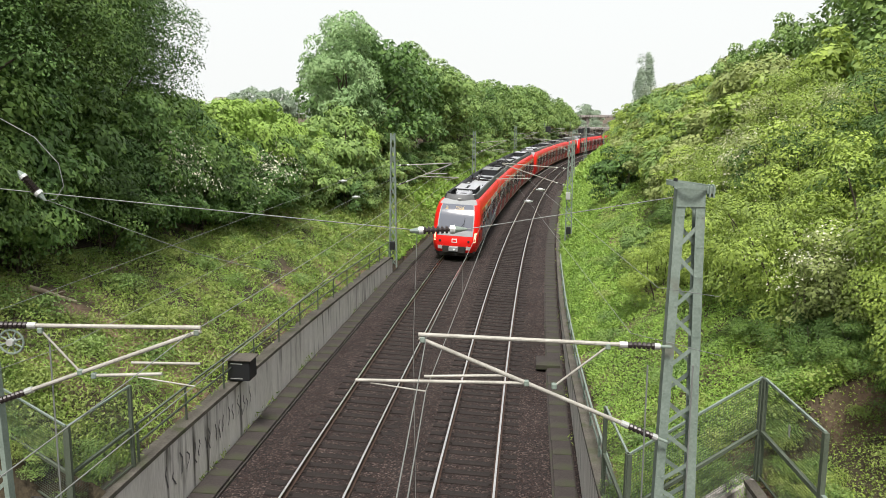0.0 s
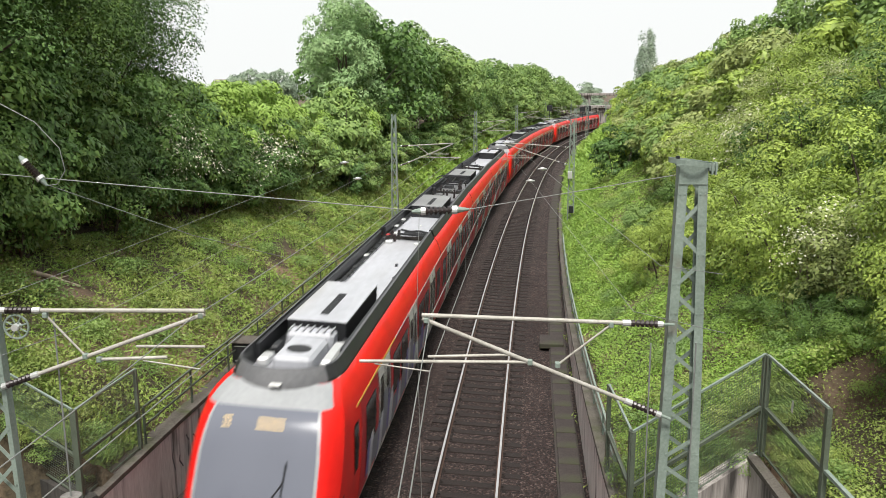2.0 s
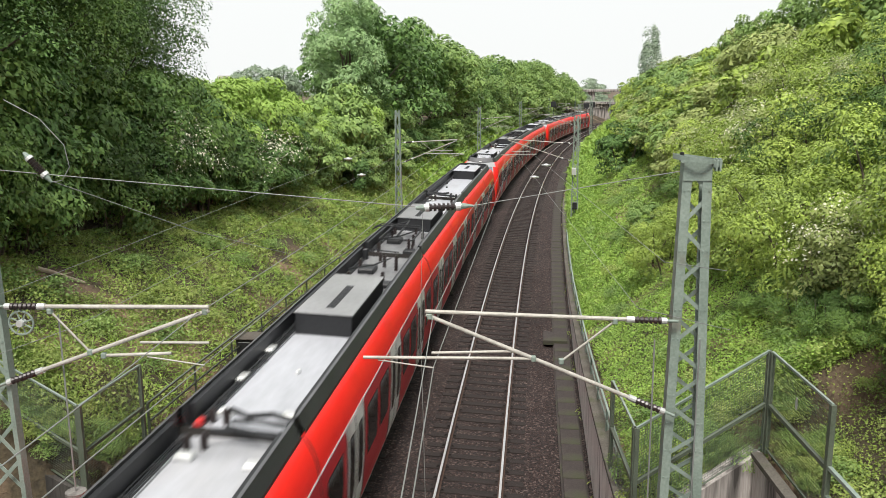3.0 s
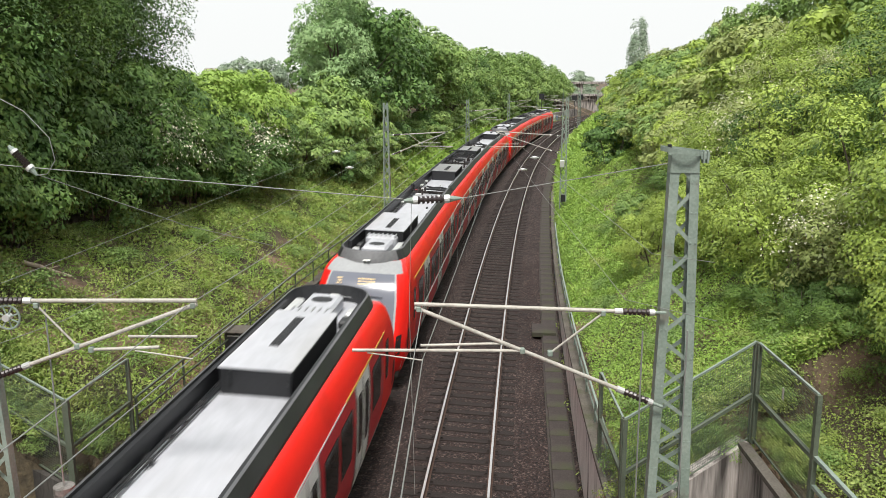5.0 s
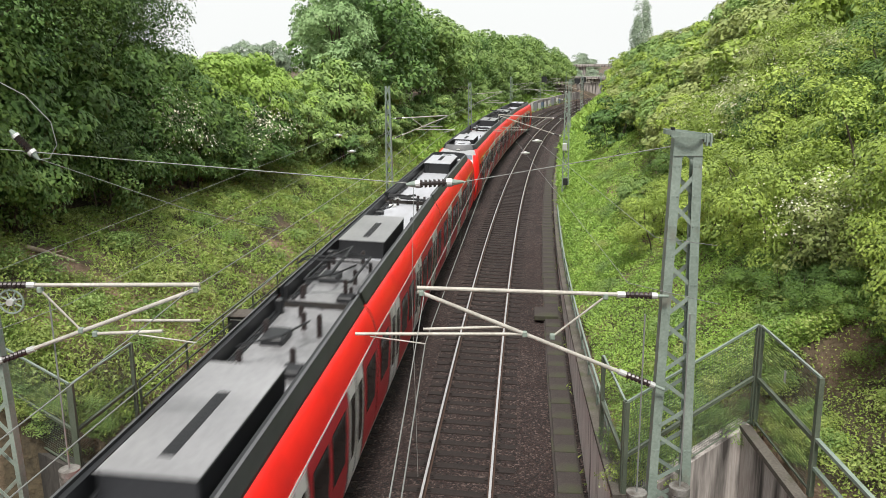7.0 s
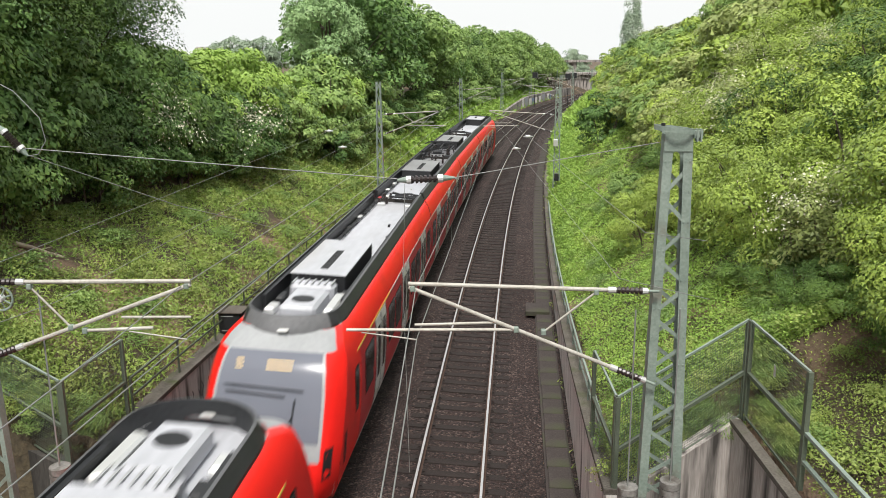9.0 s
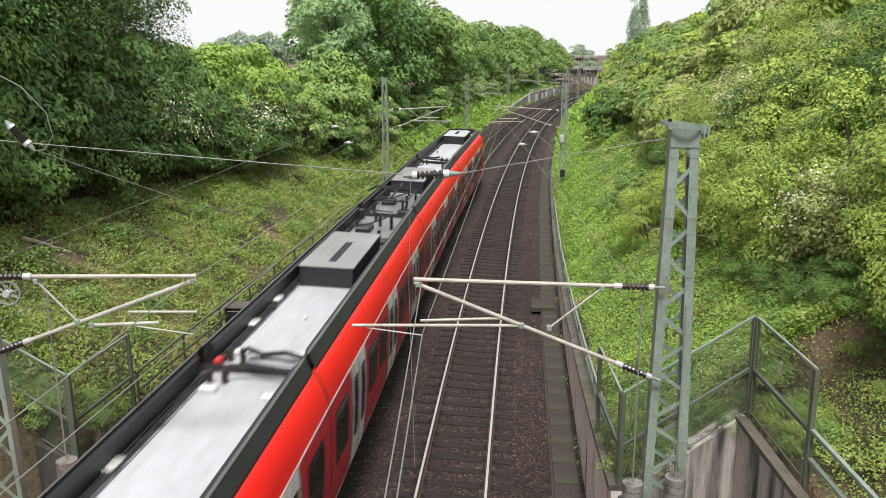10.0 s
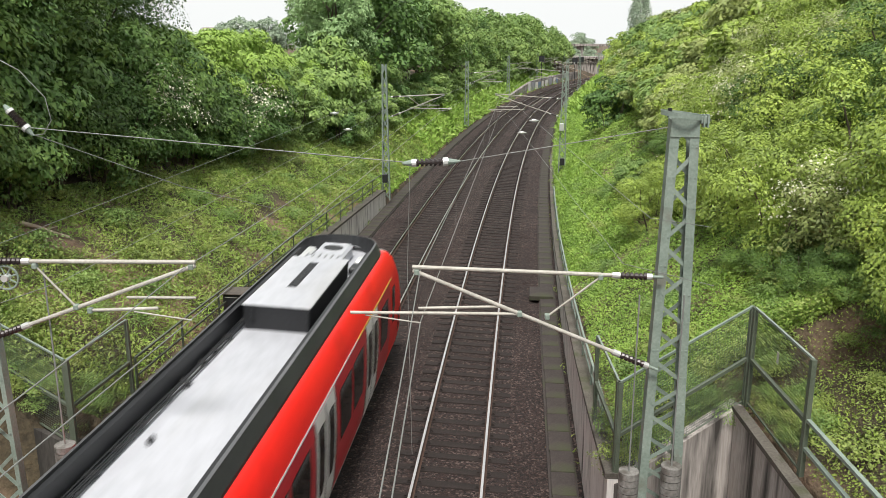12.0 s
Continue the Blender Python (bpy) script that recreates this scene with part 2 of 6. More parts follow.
def ground_z(s, e):
    """Height of the earth beside and under the line."""
    if e < left_edge(s):
        d = left_edge(s) - 0.3 - e
        z = (left_top(s) if s > 4.4 else 2.2) - 0.08 + 7.2 * sink_left(s) * (1 - math.exp(-max(d, 0) * 0.6 / 7.2 * 1.25))
    elif e > right_edge(s):
        d = e - right_edge(s) - 0.3
        k = min(max((s - 3.9) / 0.5, 0.0), 1.0)
        low = right_top(max(s, 4.4)) * k + 3.2 * (1 - k)
        z = low - 0.08 + (11.5 - low) * (1 - math.exp(-max(d, 0) * 0.8 / 10.5 * 1.15))
    else:
        return -0.22
    k = min(1.0, abs(d) / 3 if d > 0 else 0)
    return z + k * 0.35 * noise.noise((s * 0.17, e * 0.21, 0.3)) + k * 0.12 * noise.noise((s * 0.6, e * 0.7, 4.1))


# ---- setting: earth, ballast, walls ----
def build_ground():
    dl = [400, 150, 80, 52, 38, 29, 23, 19, 16, 13.5, 11.5, 9.5, 8, 7, 6, 5.1, 4.2, 3.4, 2.6, 1.9, 1.2, 0.6, 0.3, 0.12]
    s_list = steps(-24, 2, 1.0) + [3.0, 3.6, 3.9, 4.4, 5] + steps(6, 60, 1.0) + steps(62, 180, 2.5) + steps(190, 419, 12)
    verts, faces = [], []
    k = 2 * len(dl) + 2
    for s in s_list:
        le, re = left_edge(s), right_edge(s)
        row = [(le - d, None) for d in dl] + [(le - 0.06, -0.3), (re + 0.06, -0.3)] + [(re + d, None) for d in reversed(dl)]
        for e, z in row:
            verts.append(at(s, e, ground_z(s, e) if z is None else z))
    for i in range(len(s_list) - 1):
        for j in range(k - 1):
            a = i * k + j
            faces.append((a, a + 1, a + k + 1, a + k))
    # far plain out to the horizon
    n0 = len(verts)
    verts += [Vector(p) for p in ((-3000, -600, -1.5), (3000, -600, -1.5), (3000, 4500, -1.5), (-3000, 4500, -1.5))]
    faces.append((n0, n0 + 1, n0 + 2, n0 + 3))
    g = arrays("ground", verts, faces, SOIL)
    g.data.polygons.foreach_set("use_smooth", [True] * len(g.data.polygons))
    tagged(g, "earth banks of a railway cutting under weeds and grass", "ground", kind="structure")
    bm = bmesh.new()
    prof = [(-6.84, -0.2), (-6.1, -0.22), (-5.2, -0.135), (-4.4, -0.165), (-3.67, -0.195), (-2.9, -0.23), (-2.3, -0.25), (-1.85, -0.2), (-1.35, -0.135), (-0.75, -0.16), (0, -0.195), (0.75, -0.23), (1.35, -0.255), (2.2, -0.29), (2.98, -0.29)]
    sweep(bm, prof, steps(-20, 60, 0.5) + steps(61, 230, 1.5))
    for v in bm.verts:
        v.co.z += 0.02 * noise.noise(v.co * 1.7)
    b = link("ballast_bed", bm, BALLAST, smooth=True)
    tagged(b, "dark brown crushed-stone ballast between and beside the tracks", "ballast", kind="structure")
    # loose stones lying proud of the bed near the bridge
    rng = np.random.default_rng(77)
    n = 30000
    q, e = 4.0 + 30 * rng.random(n) ** 1.4, rng.uniform(-6.0, 2.2, n)
    z = np.interp(e, [p[0] for p in prof], [p[1] for p in prof])
    c = np.array([at(a, b_, z_) for a, b_, z_ in zip(q, e, z)])
    ang = rng.uniform(0, 6.28, n)
    r = rng.uniform(0.018, 0.042, n)
    ring = [c + np.stack([r * f * np.cos(ang + k * 1.571), r * f * np.sin(ang + k * 1.571), np.full(n, -0.02)], 1) for k, f in enumerate((1.0, 1.3, 0.9, 1.2))]
    peak = c + np.stack([rng.normal(0, 0.008, n), rng.normal(0, 0.008, n), rng.uniform(0.012, 0.034, n)], 1)
    vs = np.stack([*ring, peak], 1).reshape(-1, 3)
    fs = [(5 * k + j, 5 * k + (j + 1) % 4, 5 * k + 4) for k in range(n) for j in range(4)]
    tagged(arrays("ballast_stones", vs.tolist(), fs, LOOSE_STONE), "loose brown ballast stones on the track bed", "ballast", kind="stuff")


build_ground()


def build_walls():
    bm = bmesh.new()
    sl = steps(4.0, 37.5, 0.75)
    rows = []
    for s in sl:
        t = left_top(s)
        rows.append([bm.verts.new(at(s, e, z)) for e, z in ((LEFT_E, -0.5), (LEFT_E, t - 0.1), (LEFT_E - 0.3, t - 0.1), (LEFT_E - 0.3, -0.5))])
    for a, b in zip(rows, rows[1:]):
        for i in range(4):
            bm.faces.new((a[i], a[(i + 1) % 4], b[(i + 1) % 4], b[i]))
    bm.faces.new(rows[0][::-1]); bm.faces.new(rows[-1])
    w = tagged(link("wall_left", bm, CONCRETE), "low streaked concrete retaining wall beside the track", "retaining wall", kind="structure")
    bm = bmesh.new()
    sweep(bm, [(LEFT_E + 0.04, -0.1), (LEFT_E + 0.04, 0), (LEFT_E - 0.36, 0), (LEFT_E - 0.36, -0.1)], sl, closed=True, z_of=left_top)
    part("coping", bm, CAP, w, "dark mossy wall coping")
    bm = bmesh.new()
    sl = steps(2.6, 60, 0.75)
    rows = []
    for s in sl:
        t = right_top(s)
        rows.append([bm.verts.new(at(s, e, z)) for e, z in ((RIGHT_E, -0.5), (RIGHT_E, t - 0.1), (RIGHT_E + 0.3, t - 0.1), (RIGHT_E + 0.3, -0.5))])
    for a, b in zip(rows, rows[1:]):
        for i in range(4):
            bm.faces.new((a[i], a[(i + 1) % 4], b[(i + 1) % 4], b[i]))
    bm.faces.new(rows[0][::-1]); bm.faces.new(rows[-1])
    w = tagged(link("wall_right", bm, CONCRETE), "stained concrete retaining wall falling away along the track", "retaining wall", kind="structure")
    bm = bmesh.new()
    sweep(bm, [(RIGHT_E - 0.04, -0.1), (RIGHT_E - 0.04, 0), (RIGHT_E + 0.34, 0), (RIGHT_E + 0.34, -0.1)], sl, closed=True, z_of=right_top)
    part("coping", bm, CAP, w, "dark mossy wall coping")


build_walls()

CANT = 0.047


def build_track(name, centre, s0, s1, label):
    root = tagged(new(name), label, "railway track", group="railway tracks")
    root.location = at(10, centre, -0.2)
    bpy.context.view_layer.update()
    inv = Matrix.Translation(-root.location)
    for side in (-1, 1):
        lift = -side * CANT * 0.75
        e0 = centre + side * 0.753
        bm = bmesh.new()
        sweep(bm, [(-0.07, -0.165), (-0.07, -0.15), (-0.012, -0.12), (-0.012, -0.04), (-0.034, -0.03), (-0.034, -0.004), (0.034, -0.004), (0.034, -0.03), (0.012, -0.04), (0.012, -0.12), (0.07, -0.15), (0.07, -0.165)],
              steps(s0, 70, 1.0) + steps(71.5, s1, 2.0), closed=True, e_of=lambda s: e0, z_of=lambda s: lift)
        bm.transform(inv)
        r = part("rail", bm, RAIL_STEEL, root, "steel rail with rusty sides")
        bm = bmesh.new()
        sweep(bm, [(-0.031, -0.006), (-0.027, 0.0), (0.027, 0.0), (0.031, -0.006)], steps(s0, 70, 1.0) + steps(71.5, s1, 2.0), closed=True, e_of=lambda s: e0, z_of=lambda s: lift)
        bm.transform(inv)
        part("running_surface", bm, RAIL_HEAD, r, "bright worn rail head")
    protos = []
    for k in range(4):
        bm = bmesh.new()
        box(bm, -1.3, 1.3, -0.13, 0.13, -0.1, 0.0, bevel=0.012)
        for v in bm.verts:
            v.co += Vector((random.uniform(-.012, .012), random.uniform(-.008, .008), random.uniform(-.006, .006)))
        for side in (-1, 1):
            box(bm, side * 0.753 - 0.17, side * 0.753 + 0.17, -0.075, 0.075, 0.0, 0.018)
            for q in (-0.115, 0.115):
                box(bm, side * 0.753 + q - 0.03, side * 0.753 + q + 0.03, -0.05, 0.05, 0.0, 0.05)
        me = bpy.data.meshes.new("sleeper")
        bm.to_mesh(me); bm.free()
        me.materials.append(SLEEPER)
        protos.append(me)
    s = s0 + 0.3
    i = 0
    while s < s1 and i < 290:
        o = new("sleeper", protos[i % 4])
        o.parent = root
        m = frame_at(s + random.uniform(-.02, .02), centre, -0.168) @ Matrix.Rotation(CANT, 4, "Y") @ Matrix.Rotation(random.uniform(-.01, .01), 4, "Z")
        o.matrix_local = inv @ m
        s += 0.62
        i += 1
    return root


build_track("railway_track", 0.0, -7.0, 225.0, "curving ballasted railway track with dark wooden sleepers")
build_track("railway_track", -TRACK_GAP, -7.0, 225.0, "curving ballasted railway track with dark wooden sleepers")

# ---- wing walls, fences, railings ----
def slab(bm, a, b, z0, za, zb, t):
    """An upright slab from a to b (plan), its top running from za to zb, t thick to the left of a-b."""
    a, b = Vector((*a, 0)), Vector((*b, 0))
    n = Vector((-(b - a).y, (b - a).x, 0)).normalized() * t
    lo = [a, b, b + n, a + n]
    vs = [bm.verts.new((p.x, p.y, z0)) for p in lo] + [bm.verts.new((p.x, p.y, z)) for p, z in zip(lo, (za, zb, zb, za))]
    for f in ((3, 2, 1, 0), (4, 5, 6, 7), (0, 1, 5, 4), (1, 2, 6, 5), (2, 3, 7, 6), (3, 0, 4, 7)):
        bm.faces.new([vs[i] for i in f])


A_, B_, C_, E_ = (2.98, 12.25), (5.30, 13.06), (5.21, 10.5), (5.12, 4.0)
L1_, L0_ = (-6.86, 14.35), (-9.3, 15.5)


def build_wings():
    def wing(name, runs, label):
        bm = bmesh.new()
        for a, b, za, zb in runs:
            slab(bm, a, b, -0.5, za - 0.09, zb - 0.09, 0.14)
        w = tagged(link(name, bm, DIRTY_CONCRETE), label, "wing wall", kind="structure")
        bm = bmesh.new()
        for a, b, za, zb in runs:
            va, vb = Vector(a), Vector(b)
            n = Vector((-(vb - va).y, (vb - va).x)).normalized() * -0.01
            t = 0.18
            r0 = len(bm.verts)
            slab(bm, va + n, vb + n, 0, za, zb, t)
            bm.verts.ensure_lookup_table()
            for v, z in zip(bm.verts[r0:r0 + 4], (za, zb, zb, za)):
                v.co.z = z - 0.09
        part("coping", bm, CAP, w, "dark weathered wall coping")

    wing("wing_wall_right", [(C_, B_, 3.2, 3.2), (E_, C_, 3.2, 3.2)], "dark-streaked concrete wing wall below a mesh fence")
    bm = bmesh.new()
    slab(bm, A_, B_, -0.5, 2.15, 3.2, 0.3)
    tagged(link("wing_wall_right", bm, DIRTY_CONCRETE), "dark-streaked concrete wing wall rising to a corner", "wing wall", kind="structure")
    bm = bmesh.new()
    q = [(2.95, 12.5), (5.2, 13.3), (5.7, 14.2), (3.2, 14.4)]
    lo = [bm.verts.new((*p, -0.3)) for p in q]
    hi = [bm.verts.new((*p, z)) for p, z in zip(q, (1.98, 3.0, 3.1, 1.95))]
    bm.faces.new(hi)
    for i in range(4):
        bm.faces.new((lo[i], lo[(i + 1) % 4], hi[(i + 1) % 4], hi[i]))
    tagged(link("ground_fill", bm, SOIL), "earth behind the wing wall", "ground", kind="structure")
    bm = bmesh.new()
    slab(bm, L0_, L1_, -0.5, 2.2, 1.72, 0.3)
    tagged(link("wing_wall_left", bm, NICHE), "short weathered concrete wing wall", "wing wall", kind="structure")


build_wings()


def niche_wall():
    """The concrete side of the mast's niche below the mesh fence."""
    a, b, c = at(-16, -9.55), at(4.0, -9.55), Vector((*L0_, 0))
    bm = bmesh.new()
    for p, q in ((a, b), (b, c)):
        slab(bm, (p.x, p.y), (q.x, q.y), -0.5, 2.26, 2.26, 0.3)
    tagged(link("wing_wall_left", bm, NICHE), "very dark concrete wall behind a catenary mast", "wing wall", kind="structure")


niche_wall()

MESH_WIRE = plain("mesh_wire", (0.13, 0.16, 0.13), 0.6, 0.3)


def mesh_fence(name, a, b, za, zb, ta, tb, label, mid=0.47, wires=True):
    """A framed panel of wire mesh from a to b (plan); za, zb feet, ta, tb tops."""
    root = tagged(new(name), label, "fence", group="mesh fence panels")
    base = Vector((*a, za))
    root.location = base
    pa, pb = Vector((*a, 0)), Vector((*b, 0))

    def P(u, v):
        p = pa.lerp(pb, u)
        lo, hi = za + (zb - za) * u, ta + (tb - ta) * u
        return Vector((p.x, p.y, lo + (hi - lo) * v)) - base

    for u in (0.0, 1.0):
        bm = bmesh.new()
        beam(bm, P(u, -0.02), P(u, 1.0), 0.07, 0.09)
        part("post", bm, GREEN_STEEL, root)
    for v, w in ((1.0, 0.035), (mid, 0.06), (0.02, 0.03)):
        bm = bmesh.new()
        beam(bm, P(0, v), P(1, v), w, w)
        part("rail", bm, GREEN_STEEL if v < 1 else GALV, root)
    # woven wire, both ways
    length = (pb - pa).length
    bm = bmesh.new()
    d = 0.05
    n = int(length / d)
    off = (Vector((-(pb - pa).y, (pb - pa).x, 0)).normalized()) * 0.004

    def strip(p, q, w):
        ax = (q - p).normalized()
        side = ax.cross(off.normalized()) * w
        bm.faces.new([bm.verts.new(c) for c in (p - side, q - side, q + side, p + side)])

    for i in range(1, n):
        strip(P(i / n, 0.02), P(i / n, 1.0), 0.0032)
    m = int((ta - za) / d)
    for j in range(1, m):
        strip(P(0, j / m) + off, P(1, j / m) + off, 0.0045)
    part("wire_mesh", bm, MESH_WIRE, root, "woven wire infill")
    return root


mesh_fence("mesh_fence", (3.14, 14.96), (2.98, 12.4), 1.98, 2.15, 3.78, 3.95, "green steel mesh fence panel on the wall head")
mesh_fence("mesh_fence", (3.0, 12.36), (5.38, 13.2), 2.15, 3.2, 3.95, 4.96, "green steel mesh fence panel rising with the wing wall")
mesh_fence("mesh_fence", (5.40, 13.12), (5.31, 10.75), 3.2, 3.2, 4.96, 4.98, "green steel mesh fence panel above the concrete wing wall")
mesh_fence("mesh_fence", (-6.97, 14.5), (-6.69, 16.8), 1.70, 1.68, 3.50, 3.50, "dark green steel mesh fence panel on the wall")
mesh_fence("mesh_fence", (-9.3, 15.6), (-7.02, 14.52), 2.5, 1.72, 4.2, 3.50, "dark green steel mesh fence panel running up the bank")


def build_tag():
    bm = bmesh.new()
    box(bm, -0.04, 0.04, -0.003, 0.003, -0.1, 0.1, bevel=0.002)
    o = tagged(link("warning_tag", bm, GREY_CAP), "small white tag hung on the mesh fence", "tag")
    o.matrix_world = pose(5.36, 12.0, 4.5, 0, 0, 88)


build_tag()


def railing(name, pts, label, mat, post_h, gap=2.5, mids=(0.5,), w=0.045):
    """Posts and rails along points (s, e, z of foot)."""
    root = tagged(new(name), label, "railing")
    root.location = at(*pts[0])
    o = root.location
    for s, e, z in pts:
        bm = bmesh.new()
        beam(bm, at(s, e, z - 0.02) - o, at(s, e, z + post_h) - o, w, w)
        part("post", bm, mat, root)
    for k in (1.0, *mids):
        for p, q in zip(pts, pts[1:]):
            bm = bmesh.new()
            beam(bm, at(p[0], p[1], p[2] + post_h * k) - o, at(q[0], q[1], q[2] + post_h * k) - o, w * (1.1 if k == 1 else 0.8), w * 0.9)
            part("rail", bm, mat, root)


railing("railing", [(s, -6.98, left_top(s)) for s in steps(6.4, 37.0, 2.47)], "dull green steel railing on the retaining wall", GREEN_STEEL, 0.86)
railing("railing", [(s, 3.14, right_top(s)) for s in steps(5.2, 40, 2.5)], "pale green steel handrail on the falling wall", GALV, 0.55, mids=(0.45,))


def build_stair_rail():
    root = tagged(new("handrail"), "pale green painted handrail leading off from the mesh fence", "handrail")
    root.location = (5.32, 10.75, 3.2)
    o = root.location
    for z in (4.06, 3.62):
        bm = bmesh.new()
        beam(bm, Vector((5.32, 10.75, z)) - o, Vector((5.14, 5.0, z)) - o, 0.06, 0.05)
        part("rail", bm, GALV, root)
    for y in (8.3, 5.8):
        bm = bmesh.new()
        beam(bm, Vector((5.24, y, 3.18)) - o, Vector((5.24, y, 4.06)) - o, 0.05, 0.05)
        part("post", bm, GALV, root)


build_stair_rail()


def build_troughs():
    """Cable ducts with concrete lids on both sides of the line."""
    for name, e0, e1, z, s0, s1, label in (("cable_duct_right", 2.26, 2.80, -0.16, 3.0, 92.0, "concrete cable duct with worn lids"),
                                           ("cable_duct_left", -6.76, -6.12, -0.12, 4.5, 100.0, "mossy concrete cable duct along the wall foot")):
        root = tagged(new(name), label, "cable duct", kind="structure")
        root.location = at(10, e0, z)
        inv = Matrix.Translation(-root.location)
        bm = bmesh.new()
        sweep(bm, [(e0 - 0.05, -0.3), (e0 - 0.05, z - 0.03), (e1 + 0.05, z - 0.03), (e1 + 0.05, -0.3)], steps(s0, s1, 1.0), closed=True)
        bm.transform(inv)
        part("duct_body", bm, TROUGH, root)
        metas = []
        for k in range(4):
            bm = bmesh.new()
            box(bm, -(e1 - e0) / 2, (e1 - e0) / 2, -0.485, 0.485, -0.03, 0.05, bevel=0.012)
            me = bpy.data.meshes.new("lid")
            bm.to_mesh(me); bm.free()
            me.materials.append(TROUGH)
            metas.append(me)
        s, i = s0 + 0.5, 0
        while s < s1:
            o = new("lid", metas[i % 4])
            o.parent = root
            o.matrix_local = inv @ frame_at(s, (e0 + e1) / 2 + random.uniform(-.015, .015), z + random.uniform(-.006, .006)) @ pose(0, 0, 0, random.uniform(-.3, .3), random.uniform(-.5, .5), random.uniform(-.4, .4))
            s += 1.0
            i += 1
    # a flat slab of a pulling pit beside the right-hand duct
    bm = bmesh.new()
    box(bm, -0.45, 0.45, -0.6, 0.6, -0.12, 0.06, bevel=0.015)
    o = tagged(link("pit_cover", bm, TROUGH), "square concrete cable pit cover beside the duct", "pit cover")
    o.matrix_world = frame_at(20.5, 2.30, -0.06)


build_troughs()


# ---- catenary ----
def lattice_mast(s, e, top, half0, half1, label, foot=-0.25, depth=0.11, panels=11, head=True, flange=0.07, fill=0.92):
    root = tagged(new("catenary_mast"), label, "catenary mast", group="catenary masts")
    root.matrix_world = frame_at(s, e, foot)
    h = top - foot
    hw = lambda z: half0 + (half1 - half0) * z / h
    for sd in (-1, 1):
        bm = bmesh.new()
        # one rolled channel section, web outwards
        d, t, w = depth + 0.008, 0.012, flange
        sec = [(0.0, -d), (0.0, d), (-w, d), (-w, d - t), (-t, d - t), (-t, -d + t), (-w, -d + t), (-w, -d)]
        rings = [[bm.verts.new((sd * (hw(z) + px), py, z)) for px, py in sec] for z in (0, h)]
        for i in range(8):
            bm.faces.new((rings[0][i], rings[0][(i + 1) % 8], rings[1][(i + 1) % 8], rings[1][i]))
        bm.faces.new(rings[0]); bm.faces.new(rings[1])
        if head:
            # bolt heads up the flange
            for k in range(int(h / 0.42)):
                for dx in (0.03, flange - 0.03):
                    z = 0.2 + k * 0.42
                    box(bm, sd * (hw(z) - dx) - 0.011, sd * (hw(z) - dx) + 0.011, -d - 0.01, -d + 0.002, z - 0.011, z + 0.011)
        bmesh.ops.recalc_face_normals(bm, faces=bm.faces)
        part("leg", bm, GALV, root, "grey-green steel channel")
    for face in (-1, 1):
        sd = face
        for i in range(panels):
            pitch = h / panels
            z0, z1 = pitch * (i + 0.5 - fill / 2), pitch * (i + 0.5 + fill / 2)
            bm = bmesh.new()
            beam(bm, (sd * (hw(z0) - flange * 0.6), face * (depth - 0.012), z0), (-sd * (hw(z1) - flange * 0.6), face * (depth - 0.012), z1), 0.012, 0.055)
            part("brace", bm, GALV, root)
            sd = -sd
    if head:
        bm = bmesh.new()
        # open oval strap round the top, a little aslant
        ring = []
        for i in range(32):
            a = math.tau * i / 32
            for r, z in ((1.0, h + 0.02), (1.0, h + 0.085), (0.95, h + 0.085), (0.95, h + 0.02)):
                ring.append(bm.verts.new((0.29 * r * math.cos(a) - 0.03, 0.25 * r * math.sin(a), z - 0.035 * math.cos(a))))
        for i in range(32):
            for j in range(4):
                bm.faces.new((ring[i * 4 + j], ring[(i + 1) % 32 * 4 + j], ring[(i + 1) % 32 * 4 + (j + 1) % 4], ring[i * 4 + (j + 1) % 4]))
        bmesh.ops.recalc_face_normals(bm, faces=bm.faces)
        part("mast_head", bm, GALV, root, "open oval strap round the mast head")
        for y in (-depth - 0.016, depth + 0.016):
            bm = bmesh.new()
            box(bm, -half1, half1, y - 0.006, y + 0.006, h - 0.24, h + 0.03, bevel=0.004)
            part("head_plate", bm, GALV, root, "bolted head plate")
        bm = bmesh.new()
        box(bm, half1 + 0.005, half1 + 0.12, -depth - 0.05, -depth + 0.02, h - 0.06, h + 0.05, bevel=0.01)
        box(bm, half1 + 0.03, half1 + 0.05, -depth - 0.09, -depth + 0.05, h - 0.1, h + 0.07)
        box(bm, half1 + 0.08, half1 + 0.1, -depth - 0.09, -depth + 0.05, h - 0.1, h + 0.07)
        part("wire_clamp", bm, GALV, root)
        bm = bmesh.new()
        rod(bm, (-half1 + 0.02, 0.15, h), (-half1 + 0.02, 0.15, h + 0.13), 0.03, None, 8)
        part("end_bolt", bm, BLACK, root)
    return root


def insulator(bm_body, a, b, r=0.055, sheds=6):
    a, b = Vector(a), Vector(b)
    d = (b - a) / (sheds * 2)
    for i in range(sheds):
        rod(bm_body, a + d * (2 * i), a + d * (2 * i + 1.2), r, r * 0.75, 10)
        rod(bm_body, a + d * (2 * i + 1.0), a + d * (2 * i + 2), r * 0.45, None, 8)


